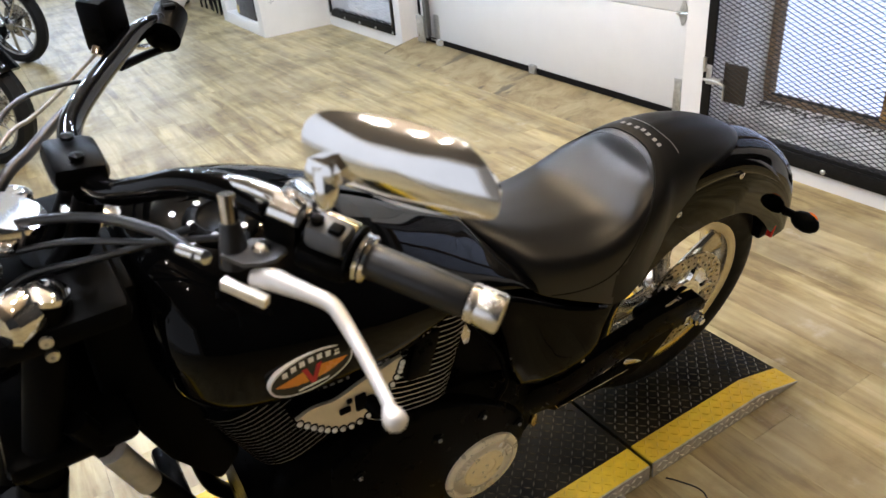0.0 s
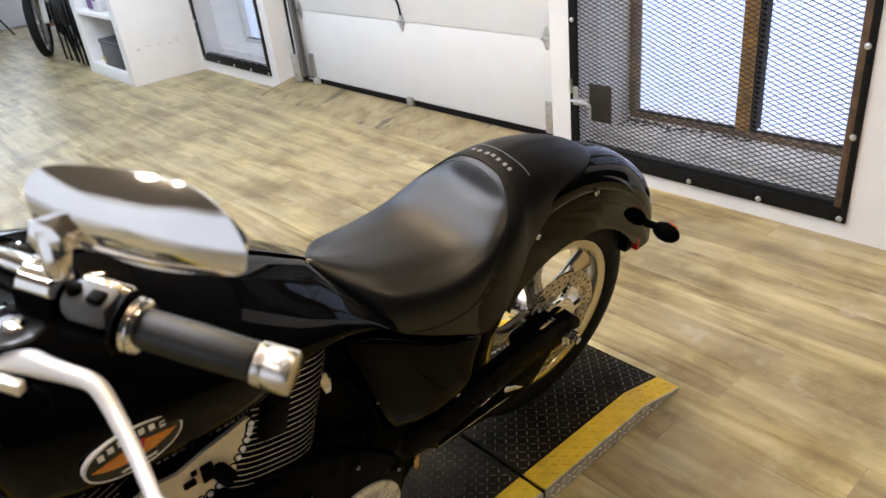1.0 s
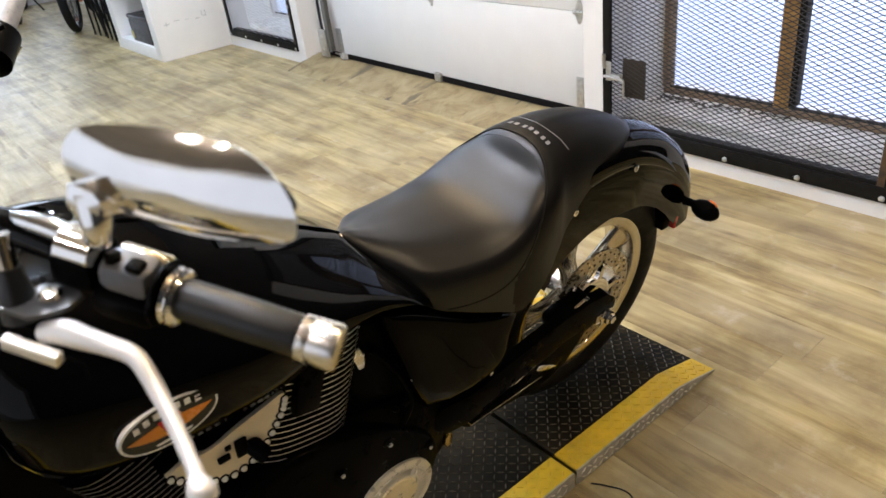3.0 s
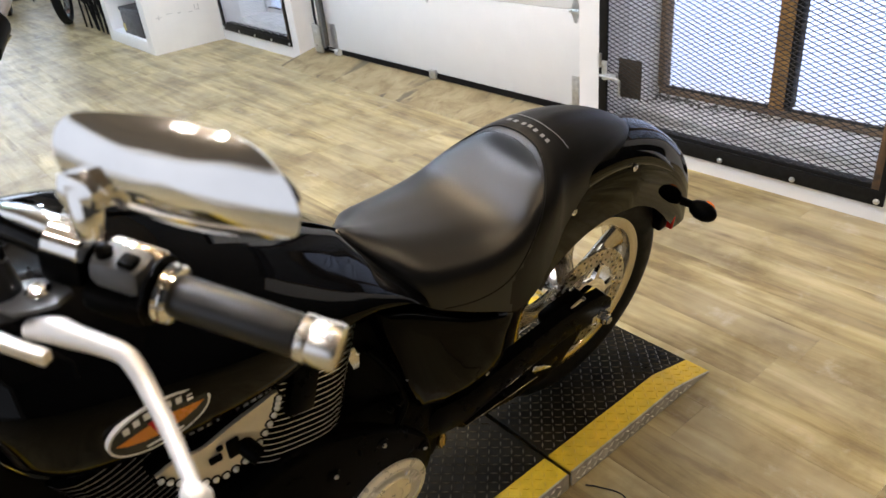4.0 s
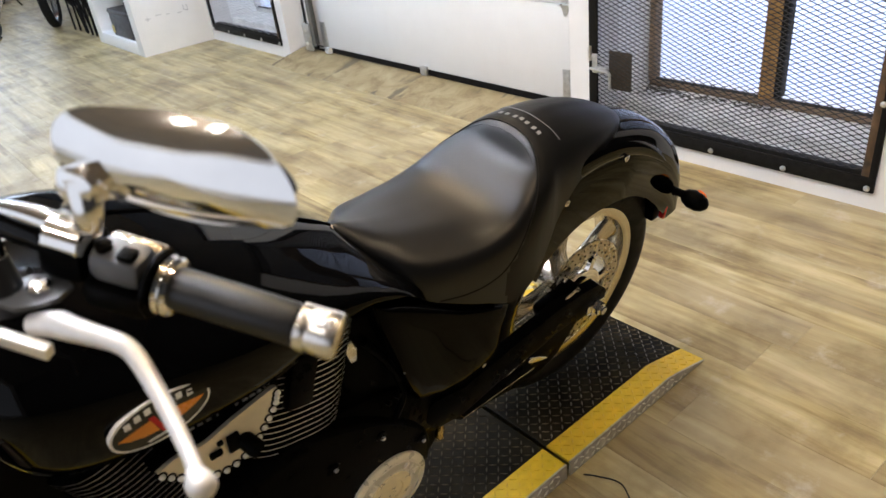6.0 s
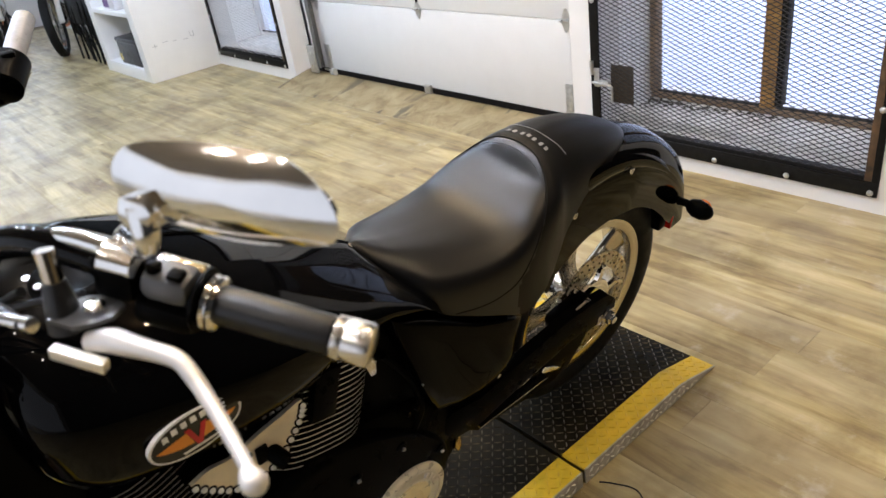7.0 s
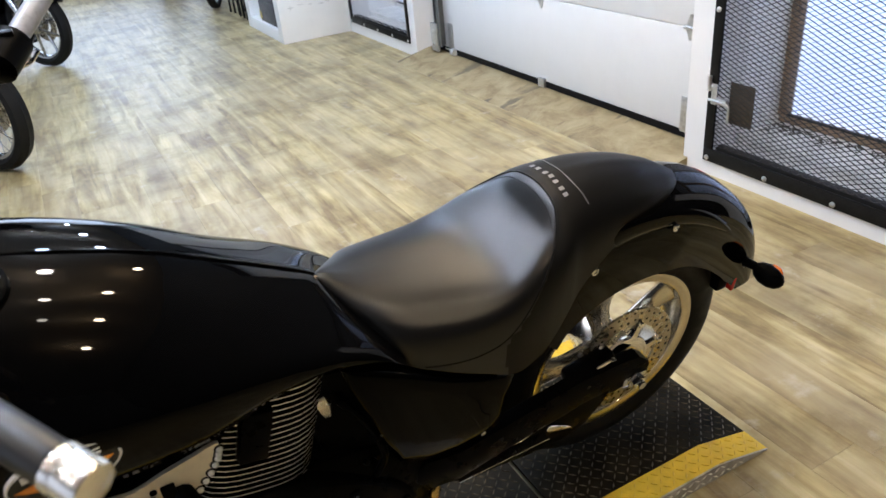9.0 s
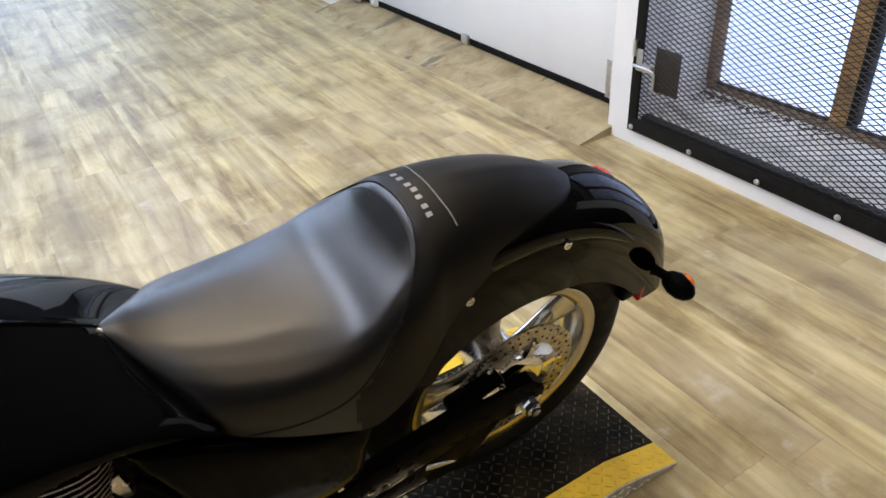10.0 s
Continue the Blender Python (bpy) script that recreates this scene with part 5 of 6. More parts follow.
# front wheel and fender, beyond the forks
fw = bpart("front_wheel", lathed([(-0.03, 0.23), (-0.035, 0.242), (-0.02, 0.232), (0.02, 0.232), (0.035, 0.242), (0.03, 0.23), (0.015, 0.215), (-0.015, 0.215), (-0.03, 0.23)], (-0.43, 0, 0.318), (0, 1, 0), 48), ALLOY)
bpart("tyre", lathed([(-0.03, 0.24), (-0.046, 0.262), (-0.045, 0.285), (-0.025, 0.311), (0, 0.318), (0.025, 0.311), (0.045, 0.285), (0.046, 0.262), (0.03, 0.24), (-0.03, 0.24)], (-0.43, 0, 0.318), (0, 1, 0), 56), TYRE, parent=fw)
for k in range(5):
    a = 2 * math.pi * k / 5
    bpart("spoke", tubed([(-0.43 + r * math.cos(a), 0, 0.318 + r * math.sin(a)) for r in (0.0, 0.1, 0.225)], [0.03, 0.016, 0.02], 10), ALLOY, parent=fw)
bpart("front_fender", plate([(-0.43 + r * math.cos(radians(a)), 0.318 + r * math.sin(radians(a))) for r, rng in ((0.345, range(20, 161, 10)), (0.335, range(160, 19, -10))) for a in rng], -0.055, 0.055), PAINT)

# ---- low ramp under the motorcycle ----
YELLOW = plain("yellow_safety_paint", (0.66, 0.44, 0.012), 0.45, vary=0.14, size=25, bump=0.2)
BRIGHTSTEEL = plain("rubbed_bright_steel", (0.82, 0.78, 0.68), 0.34, metal=0.35, vary=0.25, size=30)
DARKPLATE = plain("dull_grey_steel", (0.44, 0.41, 0.35), 0.42, metal=0.3, vary=0.35, size=25, bump=0.2)
GREYPLATE = plain("worn_grey_steel", (0.52, 0.51, 0.49), 0.4, metal=0.6, vary=0.25, size=30, bump=0.2)
RAMPK = plain("scuffed_black_plate", (0.014, 0.0115, 0.0070), 0.5, vary=0.9, size=9, bump=0.25, fine=120, ior=1.13)
LUGK = plain("worn_tread_steel", (0.15, 0.125, 0.078), 0.33, metal=0.75, vary=0.8, size=11, bump=0.1)
RY0, RY1, RX0, RX1, STRIPE = 0.887, 1.465, 0.998, 1.557, 0.068


def ramp_z(x):
    return float(np.interp(x, (RX0, 1.40, RX1), (0.044, 0.042, 0.002)))


rampob = empty("ramp", pose(RX0, RY0, 0), "black diamond-plate ramp with yellow painted edges", "ramp")


def rpart(name, bm, material, label="", parent=None):
    bmesh.ops.translate(bm, vec=(-RX0, -RY0, 0), verts=bm.verts)
    return part(name, bm, material, parent or rampob, label, 25)


def lugs(bm, x0, x1, y0, y1, zf, pitch=0.0188):
    """Raised tread bars of checker plate, turned alternately."""
    nx, ny = int((x1 - x0) / pitch), int((y1 - y0) / pitch)
    for i in range(nx):
        for j in range(ny):
            x, y = x0 + (i + 0.5) * (x1 - x0) / nx, y0 + (j + 0.5) * (y1 - y0) / ny
            d = Vector((1, 1, 0)).normalized() if (i + j) % 2 else Vector((1, -1, 0)).normalized()
            e = Vector((-d.y, d.x, 0))
            c = Vector((x, y, zf(x)))
            c.z -= 0.0004
            b = [c + d * 0.0100, c + e * 0.0025, c - d * 0.0100, c - e * 0.0025]
            t = [c + d * 0.007 + Vector((0, 0, 0.0023)), c - d * 0.007 + Vector((0, 0, 0.0023))]
            v = [bm.verts.new(p) for p in b + t]
            for q in ((0, 1, 4), (1, 2, 5, 4), (2, 3, 5), (3, 0, 4, 5)):
                bm.faces.new([v[k] for k in q])


def slab(x0, x1, y0, y1, steps=8, lift=0.0):
    bm = bmesh.new()
    xs = [x0 + (x1 - x0) * k / steps for k in range(steps + 1)]
    if x0 < 1.40 < x1:
        xs[min(range(len(xs)), key=lambda k: abs(xs[k] - 1.40))] = 1.40
    skin(bm, [[(x, y0, ramp_z(x) - 0.006), (x, y1, ramp_z(x) - 0.006), (x, y1, ramp_z(x) + lift), (x, y0, ramp_z(x) + lift)] for x in xs])
    return bm


for nm, x0, x1 in (("ramp_section", RX0 + 0.006, RX1), ("platform_section", -0.9, RX0 - 0.006)):
    top = rpart(nm, slab(x0, x1, RY0 + STRIPE, RY1 - STRIPE), RAMPK, "black checker plate, scuffed")
    for ya, yb in ((RY0, RY0 + STRIPE), (RY1 - STRIPE, RY1)):
        edge = rpart("yellow_edge", slab(x0, x1, ya, yb, lift=0.0006), YELLOW, "yellow painted checker plate edge", top)
        bm = bmesh.new()
        lugs(bm, max(x0, 0.1) + 0.005, x1 - 0.01, ya + 0.003, yb - 0.003, lambda x: ramp_z(x) + 0.0006)
        rpart("tread", bm, YELLOW, parent=top)["kind"] = "stuff"
    bm = bmesh.new()
    lugs(bm, max(x0, 0.1) + 0.005, x1 - 0.01, RY0 + STRIPE + 0.004, RY1 - STRIPE - 0.004, ramp_z)
    rpart("tread", bm, LUGK, parent=top)["kind"] = "stuff"
    for ya, yb in ((RY0 - 0.004, RY0), (RY1, RY1 + 0.004)):
        bm = bmesh.new()
        n = 10
        xs = [x0 + (x1 - x0) * k / n for k in range(n + 1)]
        skin(bm, [[(x, ya, 0.0005), (x, yb, 0.0005), (x, yb, max(0.001, ramp_z(x))), (x, ya, max(0.001, ramp_z(x)))] for x in xs])
        bars = bmesh.new() if ya < 1 else None
        if ya < 1:
            x = max(x0, 0.2) + 0.02
            k = 0
            while x < min(x1, 1.5) - 0.02:
                for zc in (0.011, 0.030):
                    if zc + 0.006 < ramp_z(x):
                        s = 1 if (k + (zc > 0.02)) % 2 else -1
                        p = [(x - 0.010, ya + 0.0003, zc - 0.0062 * s), (x - 0.002, ya + 0.0003, zc + 0.0022 * s), (x + 0.010, ya + 0.0003, zc + 0.0062 * s), (x + 0.002, ya + 0.0003, zc - 0.0022 * s)]
                        v = [bars.verts.new(q) for q in p] + [bars.verts.new((x, ya - 0.003, zc))]
                        for a in range(4):
                            bars.faces.new((v[a], v[(a + 1) % 4], v[4]))
                x += 0.020
                k += 1
        side_ob = rpart("side_strip", bm, DARKPLATE, "bare grey checker plate side", top)
        if bars is not None:
            rpart("tread", bars, BRIGHTSTEEL, parent=top)["kind"] = "stuff"
# round-ended side tab lying on the floor
STANDG = plain("dark_rivet_steel", (0.10, 0.095, 0.085), 0.45, metal=0.6, vary=0.3, size=60)
tab = tagged(empty("wheel_tab", pose(0.80, 0.80, 0), "", ""), "flat grey diamond-plate tab beside the ramp", "metal plate")
tabo = [(0.60, 0.883), (0.905, 0.883), (0.902, 0.85), (0.88, 0.81), (0.845, 0.775), (0.80, 0.75), (0.74, 0.735), (0.66, 0.74), (0.60, 0.75)]
bm = bmesh.new()
skin(bm, [[(x - 0.80, y - 0.80, z) for x, y in tabo] for z in (0.0005, 0.011)])
part("plate", bm, GREYPLATE, tab, angle=25)
bm = bmesh.new()
lugs(bm, 0.62, 0.87, 0.79, 0.875, lambda x: 0.0113)
bmesh.ops.translate(bm, vec=(-0.80, -0.80, 0), verts=bm.verts)
part("tread", bm, GREYPLATE, tab)["kind"] = "stuff"
part("hinge_bolt", lathed([(0, 0.0065), (0.003, 0.006), (0.004, 0.0)], (0.085, 0.075, 0.011), (0, 0, 1), 12), STANDG, tab)

# ---- fittings on the wall, door and gate ----
STEELP = plain("brown_steel_plate", (0.06, 0.045, 0.032), 0.5, metal=0.3, vary=0.4, size=40, bump=0.2)
# lock plate behind the mesh, latch in front of it
add1("lock_plate", boxed((XW + 0.012, 1.93, 0.245), (XW + 0.016, 2.05, 0.415), 0.002), STEELP, "dark brown lock plate")
add1("latch_body", boxed((XW - 0.032, 2.03, 0.325), (XW - 0.012, 2.085, 0.352), 0.004), GALV, "pale steel latch")
add1("latch_base", boxed((XW - 0.016, 2.09, 0.315), (XW - 0.011, 2.12, 0.40), 0.002), GALV)
add1("latch_hook", tubed([(XW - 0.03, 2.12, 0.338), (XW - 0.034, 2.06, 0.338), (XW - 0.034, 2.02, 0.334), (XW - 0.034, 2.010, 0.32), (XW - 0.034, 2.010, 0.262)], 0.006, 10, 24), GALV, "bent steel hook")
add1("hinge_knuckle", lathed([(-0.03, 0.009), (0.03, 0.009)], (XW - 0.02, 2.128, 0.40), (0, 0, 1), 12), GALV)


def dpart(nm, bm, mat, lab=""):
    bmesh.ops.translate(bm, vec=-Vector(door.matrix_world.translation), verts=bm.verts)
    return part(nm, bm, mat, door, lab)


def hinge(y, z):
    """A door hinge: two pointed leaves and a pin across the joint."""
    bm = bmesh.new()
    for s in (1, -1):
        pts = [(y - 0.028, z + s * 0.004), (y + 0.028, z + s * 0.004), (y + 0.020, z + s * 0.022), (y + 0.006, z + s * 0.055), (y - 0.006, z + s * 0.055), (y - 0.020, z + s * 0.022)]
        skin(bm, [[(x, a, b) for a, b in pts] for x in (XD - 0.005, XD - 0.001)])
    dpart("door_hinge", bm, GALV, "galvanised hinge")
    dpart("hinge_pin", lathed([(-0.032, 0.008), (0.032, 0.008)], (XD - 0.010, y, z), (0, 1, 0), 12), BOLTM)


for hy in (2.375, 3.475, 4.58):
    hinge(hy, 0.5605)
dpart("latch_bracket", boxed((XD - 0.022, 3.445, 0.066), (XD - 0.001, 3.50, 0.118), 0.003), GALV, "small steel foot bracket")
dpart("pull_rope", tubed([(XD - 0.012, 3.48, 0.86), (XD - 0.02, 3.50, 0.73), (XD - 0.012, 3.475, 0.66), (XD - 0.008, 3.47, 0.60)], 0.006, 8, 20), BLACK_STEEL, "black pull strap")
dpart("corner_bracket", boxed((XD - 0.006, 2.355, 0.09), (XD - 0.001, 2.40, 0.255), 0.002), GALV, "galvanised corner bracket")
dpart("corner_bracket", boxed((XD - 0.006, 4.52, 0.10), (XD - 0.001, 4.585, 0.27), 0.002), GALV, "galvanised corner bracket")
dpart("roller", lathed([(-0.02, 0.022), (0.02, 0.022)], (XD - 0.02, 4.50, 0.085), (0, 1, 0), 20), plain("grey_nylon_roller", (0.5, 0.5, 0.48), 0.5), "grey nylon roller")
dpart("roller_shaft", lathed([(-0.06, 0.006), (0.03, 0.006)], (XD - 0.02, 4.58, 0.095), (0, 1, 0), 10), BOLTM)
for ya, yb in ((4.60, 4.64), (2.268, 2.30)):
    bm = boxed((XD - 0.055, ya, 0.11), (XD - 0.045, yb, 2.3))
    box(bm, (XD - 0.045, yb - 0.006, 0.11), (XD - 0.002, yb, 2.3))
    dpart("door_track", bm, plain("dark_steel_track", (0.16, 0.16, 0.155), 0.45, metal=0.8, vary=0.2, size=40), "grey steel roller track")
dpart("track_bracket", boxed((XD - 0.06, 4.645, 0.07), (XD - 0.045, 4.74, 0.26), 0.002), GALV, "galvanised track bracket")
for zz in (0.12, 0.21):
    dpart("bracket_bolt", lathed([(0, 0.010), (0.006, 0.010), (0.007, 0.0)], (XD - 0.06, 4.70, zz), (-1, 0, 0), 8), BOLTM)
structure("jamb", boxed((XW + 0.16, 4.62, 0.0), (XD + 0.12, 4.878, 2.35)), WALL, "white painted door jamb")

# faint smudged pencil marks on the shelf unit's side, as plain bars
PENCIL = plain("pencil_smudge", (0.55, 0.55, 0.56), 0.6, vary=0.1)
for x, z, w, h in ((2.11, 0.275, 0.05, 0.006), (2.13, 0.262, 0.006, 0.035), (2.20, 0.290, 0.05, 0.005), (2.29, 0.281, 0.03, 0.005), (2.38, 0.272, 0.04, 0.006), (2.44, 0.285, 0.006, 0.04), (2.47, 0.285, 0.006, 0.04), (2.45, 0.28, 0.03, 0.005)):
    bm = boxed((x, 6.1488, z), (x + w, 6.1502, z + h))
    bmesh.ops.translate(bm, vec=(-2.03, -6.15, 0), verts=bm.verts)
    part("pencil_mark", bm, PENCIL, shelf)

# things on the shelves
def shelf_thing(nm, lab, cat, x, y, z, build):
    e = empty(nm, pose(x, y, z), lab, cat)
    build(e)
    return e


def carry_box(e):
    b = plain("dark_grey_plastic", (0.035, 0.035, 0.04), 0.45, vary=0.2, size=30)
    part("body", boxed((-0.12, -0.23, 0), (0.12, 0.23, 0.19), 0.012), b, e)
    part("lid", boxed((-0.125, -0.235, 0.19), (0.125, 0.235, 0.225), 0.01), b, e)
    part("handle", tubed([(-0.01, -0.09, 0.222), (-0.01, -0.07, 0.26), (-0.01, 0.07, 0.26), (-0.01, 0.09, 0.222)], 0.009, 8, 20), b, e)
    part("tag", boxed((-0.128, 0.16, 0.03), (-0.124, 0.21, 0.09)), plain("yellow_tag", (0.6, 0.5, 0.2), 0.5), e, "small yellow tag")


shelf_thing("storage_case", "dark grey plastic carry case on a white shelf", "case", 2.17, 6.60, 0.101, carry_box)


def carton(e):
    part("carton_body", boxed((-0.06, -0.13, 0), (0.06, 0.13, 0.20), 0.003), plain("white_carton", (0.7, 0.68, 0.7), 0.5, vary=0.05), e)
    part("printed_panel", boxed((-0.0645, 0.0, 0.02), (-0.0605, 0.12, 0.17)), plain("purple_print", (0.12, 0.04, 0.20), 0.4, vary=0.3, size=20), e, "dark purple printed panel")
    part("printed_bar", boxed((-0.0645, -0.11, 0.09), (-0.0605, -0.03, 0.12)), BADGEK, e)


shelf_thing("product_box", "white carton with dark purple print on a shelf", "box", 2.12, 6.72, 0.556, carton)


# ---- other machines in the showroom ----
GREYM = plain("dull_chrome", (0.42, 0.42, 0.42), 0.2, metal=1.0, vary=0.2, size=30)


def parked(name, m, paint, label, spoked=True, group=""):
    """A parked motorcycle with its front wheel's foot at the origin, its body going off along +x."""
    e = empty(name, m, label, "motorcycle", group)

    def wheel_at(x, r, w):
        wob = part("wheel", lathed([(-w * 0.5, r * 0.74), (-w * 0.55, r * 0.79), (0, r * 0.76), (w * 0.55, r * 0.79), (w * 0.5, r * 0.74), (0, r * 0.71), (-w * 0.5, r * 0.74)], (x, 0, r), (0, 1, 0), 40), GREYM, e)
        part("tyre", lathed([(-w * 0.5, r * 0.78), (-w * 0.95, r * 0.86), (-w * 0.8, r * 0.95), (0, r), (w * 0.8, r * 0.95), (w * 0.95, r * 0.86), (w * 0.5, r * 0.78), (-w * 0.5, r * 0.78)], (x, 0, r), (0, 1, 0), 48), TYRE, wob)
        part("hub", lathed([(-0.06, 0.03), (-0.05, 0.055), (0.05, 0.055), (0.06, 0.03)], (x, 0, r), (0, 1, 0), 20), GREYM, wob)
        n = 28 if spoked else 9
        bm = bmesh.new()
        for k in range(n):
            a = 2 * math.pi * k / n
            b = a + (0.25 if k % 2 else -0.25) if spoked else a
            s = 0.035 if k % 2 else -0.035
            tube(bm, [(x + 0.05 * math.cos(b), s, r + 0.05 * math.sin(b)), (x + r * 0.74 * math.cos(a), 0, r + r * 0.74 * math.sin(a))], 0.0025 if spoked else 0.012, 5)
        part("spoke_set", bm, GREYM, wob)["kind"] = "stuff"
        part("brake_disc", lathed([(-0.002, 0.07), (-0.002, 0.135), (0.002, 0.135), (0.002, 0.07), (-0.002, 0.07)], (x, -0.055, r), (0, 1, 0), 36), DISCM, wob)
    wheel_at(0, 0.33, 0.055)
    wheel_at(1.55, 0.32, 0.075)
    for sy in (-0.095, 0.095):
        part("fork_leg", tubed([(0.0, sy, 0.33), (0.16, sy, 0.66), (0.28, sy, 0.92)], [0.028, 0.028, 0.021], 14), GREYM, e)
    bm = bmesh.new()
    rings = []
    for d in range(20, 151, 8):
        a = radians(d)
        sec = [(-0.065, 0.335), (-0.066, 0.355), (-0.04, 0.372), (0, 0.377), (0.04, 0.372), (0.066, 0.355), (0.065, 0.335), (0.03, 0.345), (-0.03, 0.345)]
        rings.append([(rr * math.cos(a), y, 0.33 + rr * math.sin(a)) for y, rr in sec])
    part("front_fender", skin(bm, rings), paint, e)
    part("radiator", boxed((0.33, -0.20, 0.15), (0.38, 0.20, 0.74), 0.01), FLATK, e)
    part("headlamp", lathed([(-0.10, 0.03), (-0.07, 0.08), (0.0, 0.095), (0.03, 0.09), (0.03, 0.0)], (0.16, 0, 0.86), (-1, 0, 0.05), 24), GREYM, e)
    part("fuel_tank", hull([(0.33, (0, 0.88), (0.06, 0.87), (0.10, 0.80), (0.09, 0.74), (0, 0.72)), (0.5, (0, 0.93), (0.09, 0.91), (0.15, 0.82), (0.13, 0.73), (0, 0.71)), (0.82, (0, 0.80), (0.06, 0.79), (0.10, 0.75), (0.09, 0.70), (0, 0.69))], 8, 18), paint, e)
    part("seat", hull([(0.80, (0, 0.74), (0.06, 0.735), (0.10, 0.70), (0, 0.68)), (1.05, (0, 0.70), (0.10, 0.69), (0.15, 0.66), (0, 0.62)), (1.4, (0, 0.74), (0.08, 0.73), (0.12, 0.70), (0, 0.67))], 8, 16), LEATHER, e)
    part("rear_fender", skin(bmesh.new(), [[(1.55 + rr * math.cos(a), y, 0.32 + rr * math.sin(a)) for y, rr in ((-0.095, 0.33), (-0.095, 0.37), (-0.05, 0.39), (0.05, 0.39), (0.095, 0.37), (0.095, 0.33))] for a in (radians(d) for d in range(15, 160, 10))]), paint, e)
    part("crankcase", hull([(0.42, (0, 0.42), (0.10, 0.40), (0.15, 0.30), (0, 0.16)), (0.65, (0, 0.46), (0.14, 0.44), (0.18, 0.30), (0, 0.14)), (0.95, (0, 0.40), (0.10, 0.38), (0.14, 0.28), (0, 0.16))], 8, 14), SATIN, e)
    for xa, xb in ((0.62, 0.5), (0.68, 0.80)):
        c = part("cylinder", tubed([(xa, 0, 0.42), (xb, 0, 0.70)], 0.085, 20), SATIN, e)
        for k in range(9):
            f = 0.15 + 0.09 * k
            p = Vector((xa, 0, 0.42)).lerp(Vector((xb, 0, 0.70)), f)
            part("fin", lathed([(-0.003, 0.105), (0.003, 0.105)], p, (xb - xa, 0, 0.28), 20), GREYM, c)
    for s in (-0.17, 0.17):
        part("exhaust_pipe", tubed([(0.5, s * 0.7, 0.5), (0.42, s, 0.32), (0.7, s * 1.1, 0.22), (1.7, s * 1.15, 0.27)], [0.022, 0.022, 0.03, 0.045], 12, 24), GREYM, e)
        part("foot_peg", tubed([(0.40, s, 0.30), (0.36, s * 2.1, 0.31)], [0.010, 0.018], 10), RUBBER, e)
        part("peg_bracket", tubed([(0.50, s * 0.6, 0.26), (0.40, s, 0.30)], 0.012, 8), GREYM, e)
        part("grip", tubed([(0.45, s * 2.2, 1.05), (0.53, s * 2.7, 1.03)], 0.018, 12), GRIPRUB, e)
    part("handlebar", tubed([(0.47, -0.40, 1.05), (0.34, -0.22, 1.07), (0.29, 0, 1.0), (0.34, 0.22, 1.07), (0.47, 0.40, 1.05)], 0.013, 10, 30), GREYM, e)
    part("side_stand", tubed([(0.75, -0.12, 0.2), (0.80, -0.26, 0.005)], 0.012, 8), SATIN, e)
    return e


parked("parked_motorcycle", pose(-0.10, 4.55, 0, 0, 0, 128), PAINT, "black chrome-trimmed cruiser with wire-spoked front wheel, parked", group="parked motorcycles")
parked("parked_motorcycle", pose(0.28, 7.13, 0, 0, 0, 128), PAINT, "black cruiser with cast wheels and low front fender, parked", spoked=False, group="parked motorcycles")


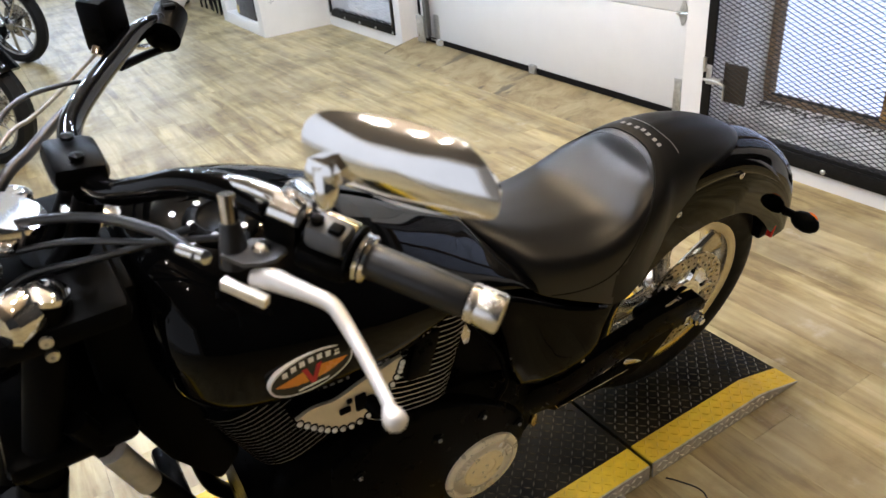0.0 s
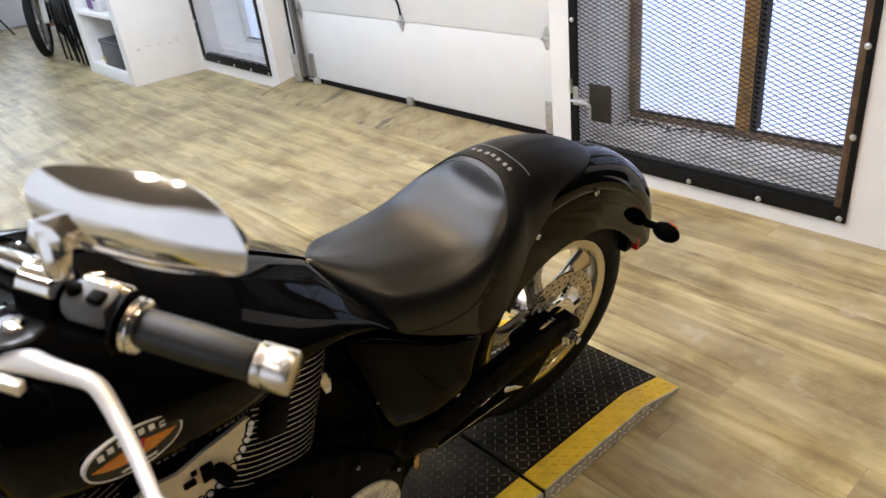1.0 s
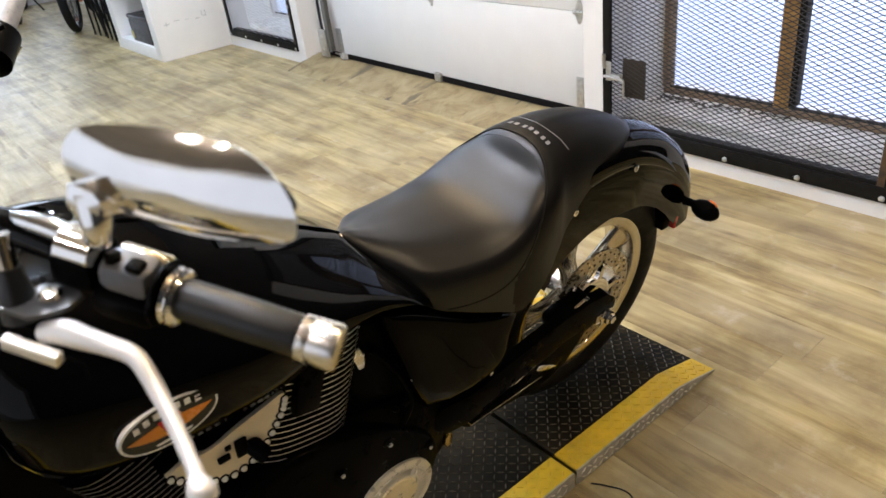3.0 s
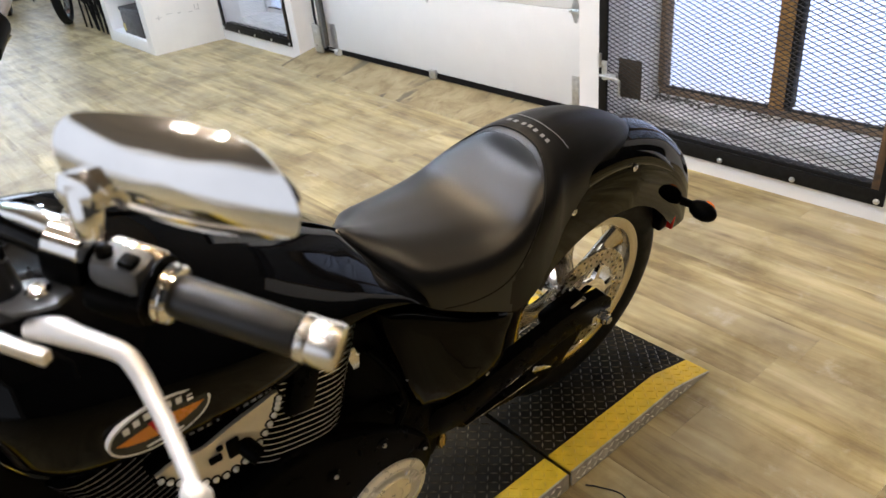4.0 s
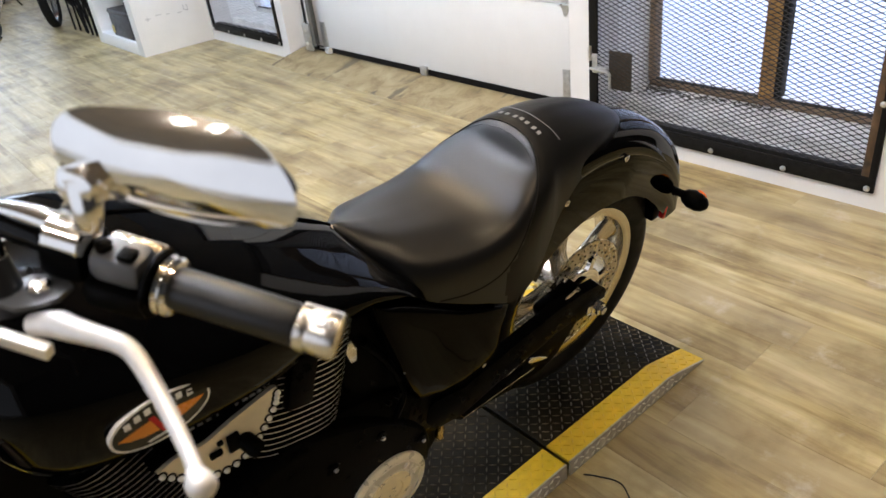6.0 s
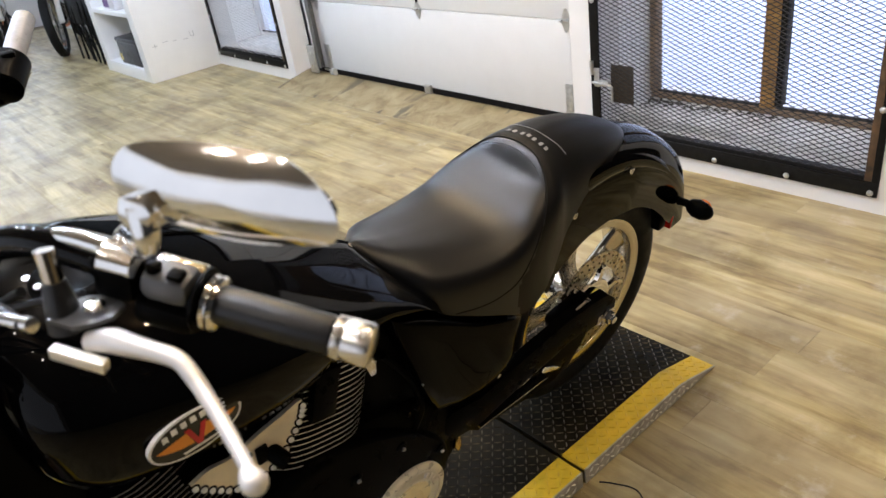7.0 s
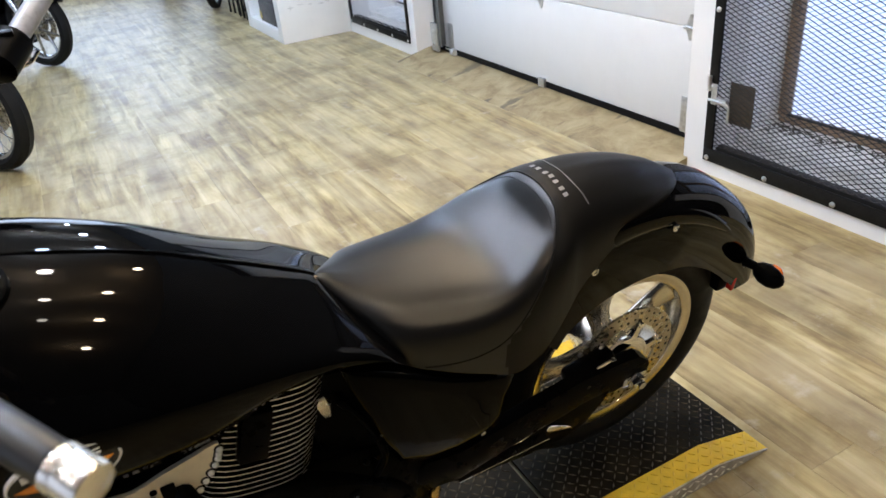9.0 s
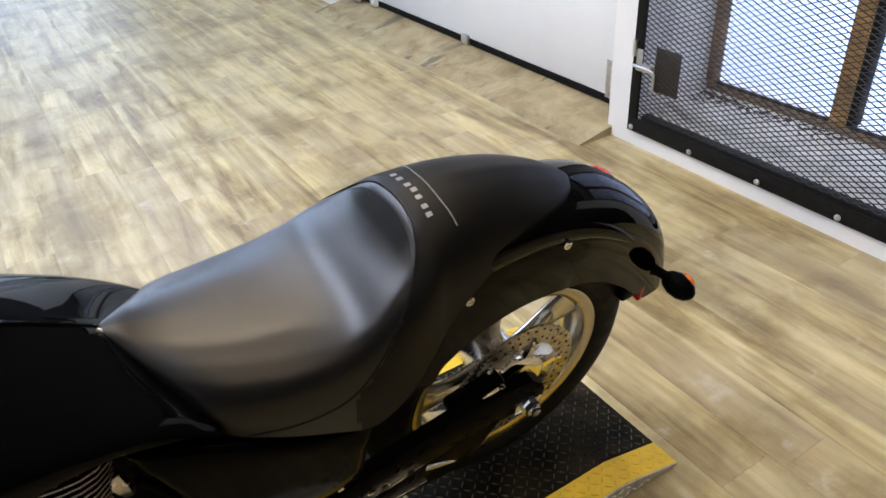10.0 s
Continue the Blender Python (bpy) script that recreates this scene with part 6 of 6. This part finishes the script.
def dirt_bike(m):
    e = empty("dirt_bike", m, "small off-road motorcycle with green and white plastics", "motorcycle")
    green = plain("green_plastic", (0.04, 0.42, 0.22), 0.35, vary=0.1)
    white = plain("white_plastic", (0.72, 0.70, 0.66), 0.4, vary=0.08)
    orange = plain("orange_plastic", (0.65, 0.17, 0.03), 0.4, vary=0.1)
    for x, r in ((0, 0.33), (1.3, 0.30)):
        w = part("wheel", lathed([(-0.02, r * 0.80), (-0.022, r * 0.84), (0.022, r * 0.84), (0.02, r * 0.80), (-0.02, r * 0.80)], (x, 0, r), (0, 1, 0), 36), GREYM, e)
        part("tyre", lathed([(-0.03, r * 0.83), (-0.045, r * 0.9), (-0.03, r * 0.99), (0, r), (0.03, r * 0.99), (0.045, r * 0.9), (0.03, r * 0.83), (-0.03, r * 0.83)], (x, 0, r), (0, 1, 0), 40), TYRE, w)
        bm = bmesh.new()
        for k in range(20):
            a = 2 * math.pi * k / 20
            tube(bm, [(x + 0.04 * math.cos(a + 0.2), 0, r + 0.04 * math.sin(a + 0.2)), (x + r * 0.8 * math.cos(a), 0, r + r * 0.8 * math.sin(a))], 0.0022, 5)
        part("spoke_set", bm, GREYM, w)["kind"] = "stuff"
    for sy in (-0.08, 0.08):
        part("fork_leg", tubed([(0, sy, 0.33), (0.30, sy, 0.95)], [0.028, 0.02], 12), white, e)
    part("front_fender", hull([(-0.32, (0, 0.72), (0.04, 0.715), (0.05, 0.70), (0, 0.70)), (0.05, (0, 0.80), (0.07, 0.79), (0.08, 0.76), (0, 0.77)), (0.30, (0, 0.80), (0.05, 0.79), (0.06, 0.77), (0, 0.77))], 6, 14), white, e)
    part("number_plate", plate([(0.18, 0.86), (0.22, 1.02), (0.25, 1.02), (0.22, 0.84)], -0.09, 0.09, 0.006), green, e)
    for s in (-1, 1):
        part("shroud", plate([(0.28, 0.86), (0.5, 0.90), (0.62, 0.78), (0.45, 0.55), (0.36, 0.60)], s * 0.14 - 0.01, s * 0.14 + 0.01, 0.004), green if s < 0 else orange, e)
        part("side_panel", plate([(0.75, 0.80), (1.15, 0.86), (1.05, 0.66), (0.8, 0.60)], s * 0.11 - 0.01, s * 0.11 + 0.01, 0.004), orange, e)
    part("seat", hull([(0.45, (0, 0.90), (0.05, 0.89), (0.07, 0.82), (0, 0.80)), (0.9, (0, 0.88), (0.06, 0.87), (0.08, 0.80), (0, 0.78)), (1.25, (0, 0.93), (0.05, 0.92), (0.06, 0.88), (0, 0.87))], 6, 14), LEATHER, e)
    part("rear_fender", hull([(1.1, (0, 0.90), (0.08, 0.89), (0.09, 0.86), (0, 0.86)), (1.6, (0, 0.97), (0.06, 0.96), (0.06, 0.94), (0, 0.94))], 6, 8), white, e)
    part("engine", hull([(0.40, (0, 0.50), (0.08, 0.48), (0.12, 0.38), (0, 0.24)), (0.62, (0, 0.60), (0.10, 0.55), (0.13, 0.40), (0, 0.22)), (0.82, (0, 0.45), (0.08, 0.43), (0.10, 0.36), (0, 0.28))], 8, 12), GREYM, e)
    part("handlebar", tubed([(0.42, -0.38, 1.10), (0.33, -0.15, 1.06), (0.32, 0.15, 1.06), (0.42, 0.38, 1.10)], 0.012, 10, 20), SATIN, e)
    part("frame", tubed([(0.32, 0, 0.92), (0.38, 0, 0.45), (0.5, 0, 0.25), (0.85, 0, 0.28), (0.9, 0, 0.80)], 0.02, 10, 24), orange, e)
    part("stand", tubed([(0.8, -0.1, 0.3), (0.82, -0.25, 0.005)], 0.01, 8), SATIN, e)
    return e


dirt_bike(pose(2.03, 8.58, 0, 0, 0, 66))
second = dirt_bike(pose(1.75, 10.0, 0, 0, 0, 75))
tagged(second, "off-road motorcycle standing behind the other one", "motorcycle")


def folded_chair(m):
    e = empty("folding_chair", m, "black steel folding chair leaning folded on the shelf", "chair", "folded chairs")
    for s in (-0.2, 0.2):
        part("leg", tubed([(s, 0.0, 0.0), (s, 0.05, 0.45), (s * 0.95, 0.12, 0.95)], 0.011, 8, 12), BLACK_STEEL, e)
        part("rear_leg", tubed([(s * 0.9, 0.10, 0.0), (s * 0.9, 0.09, 0.5), (s * 0.9, 0.03, 0.75)], 0.010, 8, 12), BLACK_STEEL, e)
    part("crossbar", tubed([(-0.2, 0.01, 0.14), (0.2, 0.01, 0.14)], 0.008, 8), BLACK_STEEL, e)
    part("seat", boxed((-0.18, 0.06, 0.35), (0.18, 0.085, 0.72), 0.01), BLACK_STEEL, e)
    part("backrest", boxed((-0.19, 0.10, 0.78), (0.19, 0.125, 0.95), 0.01), BLACK_STEEL, e)
    return e


chair = folded_chair(pose(2.22, 7.46, 0, 0, 0, 84))
for k in range(1, 5):
    copy_thing(chair, pose(2.22 - 0.008 * k, 7.46 + 0.13 * k, 0, 0, 0, 84 + 2 * k))

# black cord lying on the floor by the ramp
cord = tagged(obj("cord", tubed([(1.025, 0.862, 0.003), (1.042, 0.835, 0.003), (1.060, 0.782, 0.003), (1.022, 0.717, 0.003), (1.026, 0.672, 0.003), (1.012, 0.623, 0.003), (1.010, 0.568, 0.003), (0.985, 0.48, 0.003), (0.97, 0.40, 0.003), (0.99, 0.22, 0.003)], 0.0018, 8, 70), RUBBER), "thin black cord lying across the plank floor", "cable")

# ---- floor planks, last ----
def planks():
    w, ln = 0.152, 1.219
    bm = bmesh.new()
    g = 0.0002
    lo, hi = (-w / 2 + g, -ln / 2 + g, -0.004), (w / 2 - g, ln / 2 - g, 0.0)
    inner = 0.0005
    bottom = [(lo[0], lo[1], lo[2]), (hi[0], lo[1], lo[2]), (hi[0], hi[1], lo[2]), (lo[0], hi[1], lo[2])]
    middle = [(x, y, -0.0005) for x, y, _ in bottom]
    top = [(x - math.copysign(inner, x), y - math.copysign(inner, y), 0.0) for x, y, _ in bottom]
    skin(bm, [bottom, middle, top])
    bmesh.ops.recalc_face_normals(bm, faces=bm.faces)
    me = bpy.data.meshes.new("plank")
    bm.to_mesh(me)
    bm.free()
    me.materials.append(PLANK)
    rnd = random.Random(4)
    rest = []
    xs = [-1.53 + w * k for k in range(-17, 28)]
    for i, x in enumerate(xs):
        if x + w / 2 > XW + 0.02:
            continue
        y = -0.9 + rnd.random() * ln - 3 * ln
        while y < 11.4:
            near = 0.3 < y < 7.2 and x > -0.7
            if near:
                ob = new("plank", me)
                ob.location = (x, y, 0)
                ob.parent = floor
            else:
                rest.append((x, y))
            y += ln
    verts, faces = [], []
    for x, y in rest:
        n = len(verts)
        for ring in (bottom, middle, top):
            verts += [(a + x, b + y, c) for a, b, c in ring]
        faces += [(n + 8, n + 9, n + 10, n + 11)] + [(n + q + k, n + q + (k + 1) % 4, n + q + 4 + (k + 1) % 4, n + q + 4 + k) for q in (0, 4) for k in range(4)]
    m2 = bpy.data.meshes.new("outer_planks")
    m2.from_pydata(verts, [], faces)
    m2.materials.append(PLANK)
    ob = new("outer_planks", m2)
    ob.parent = floor
    ob["kind"] = "stuff"


planks()
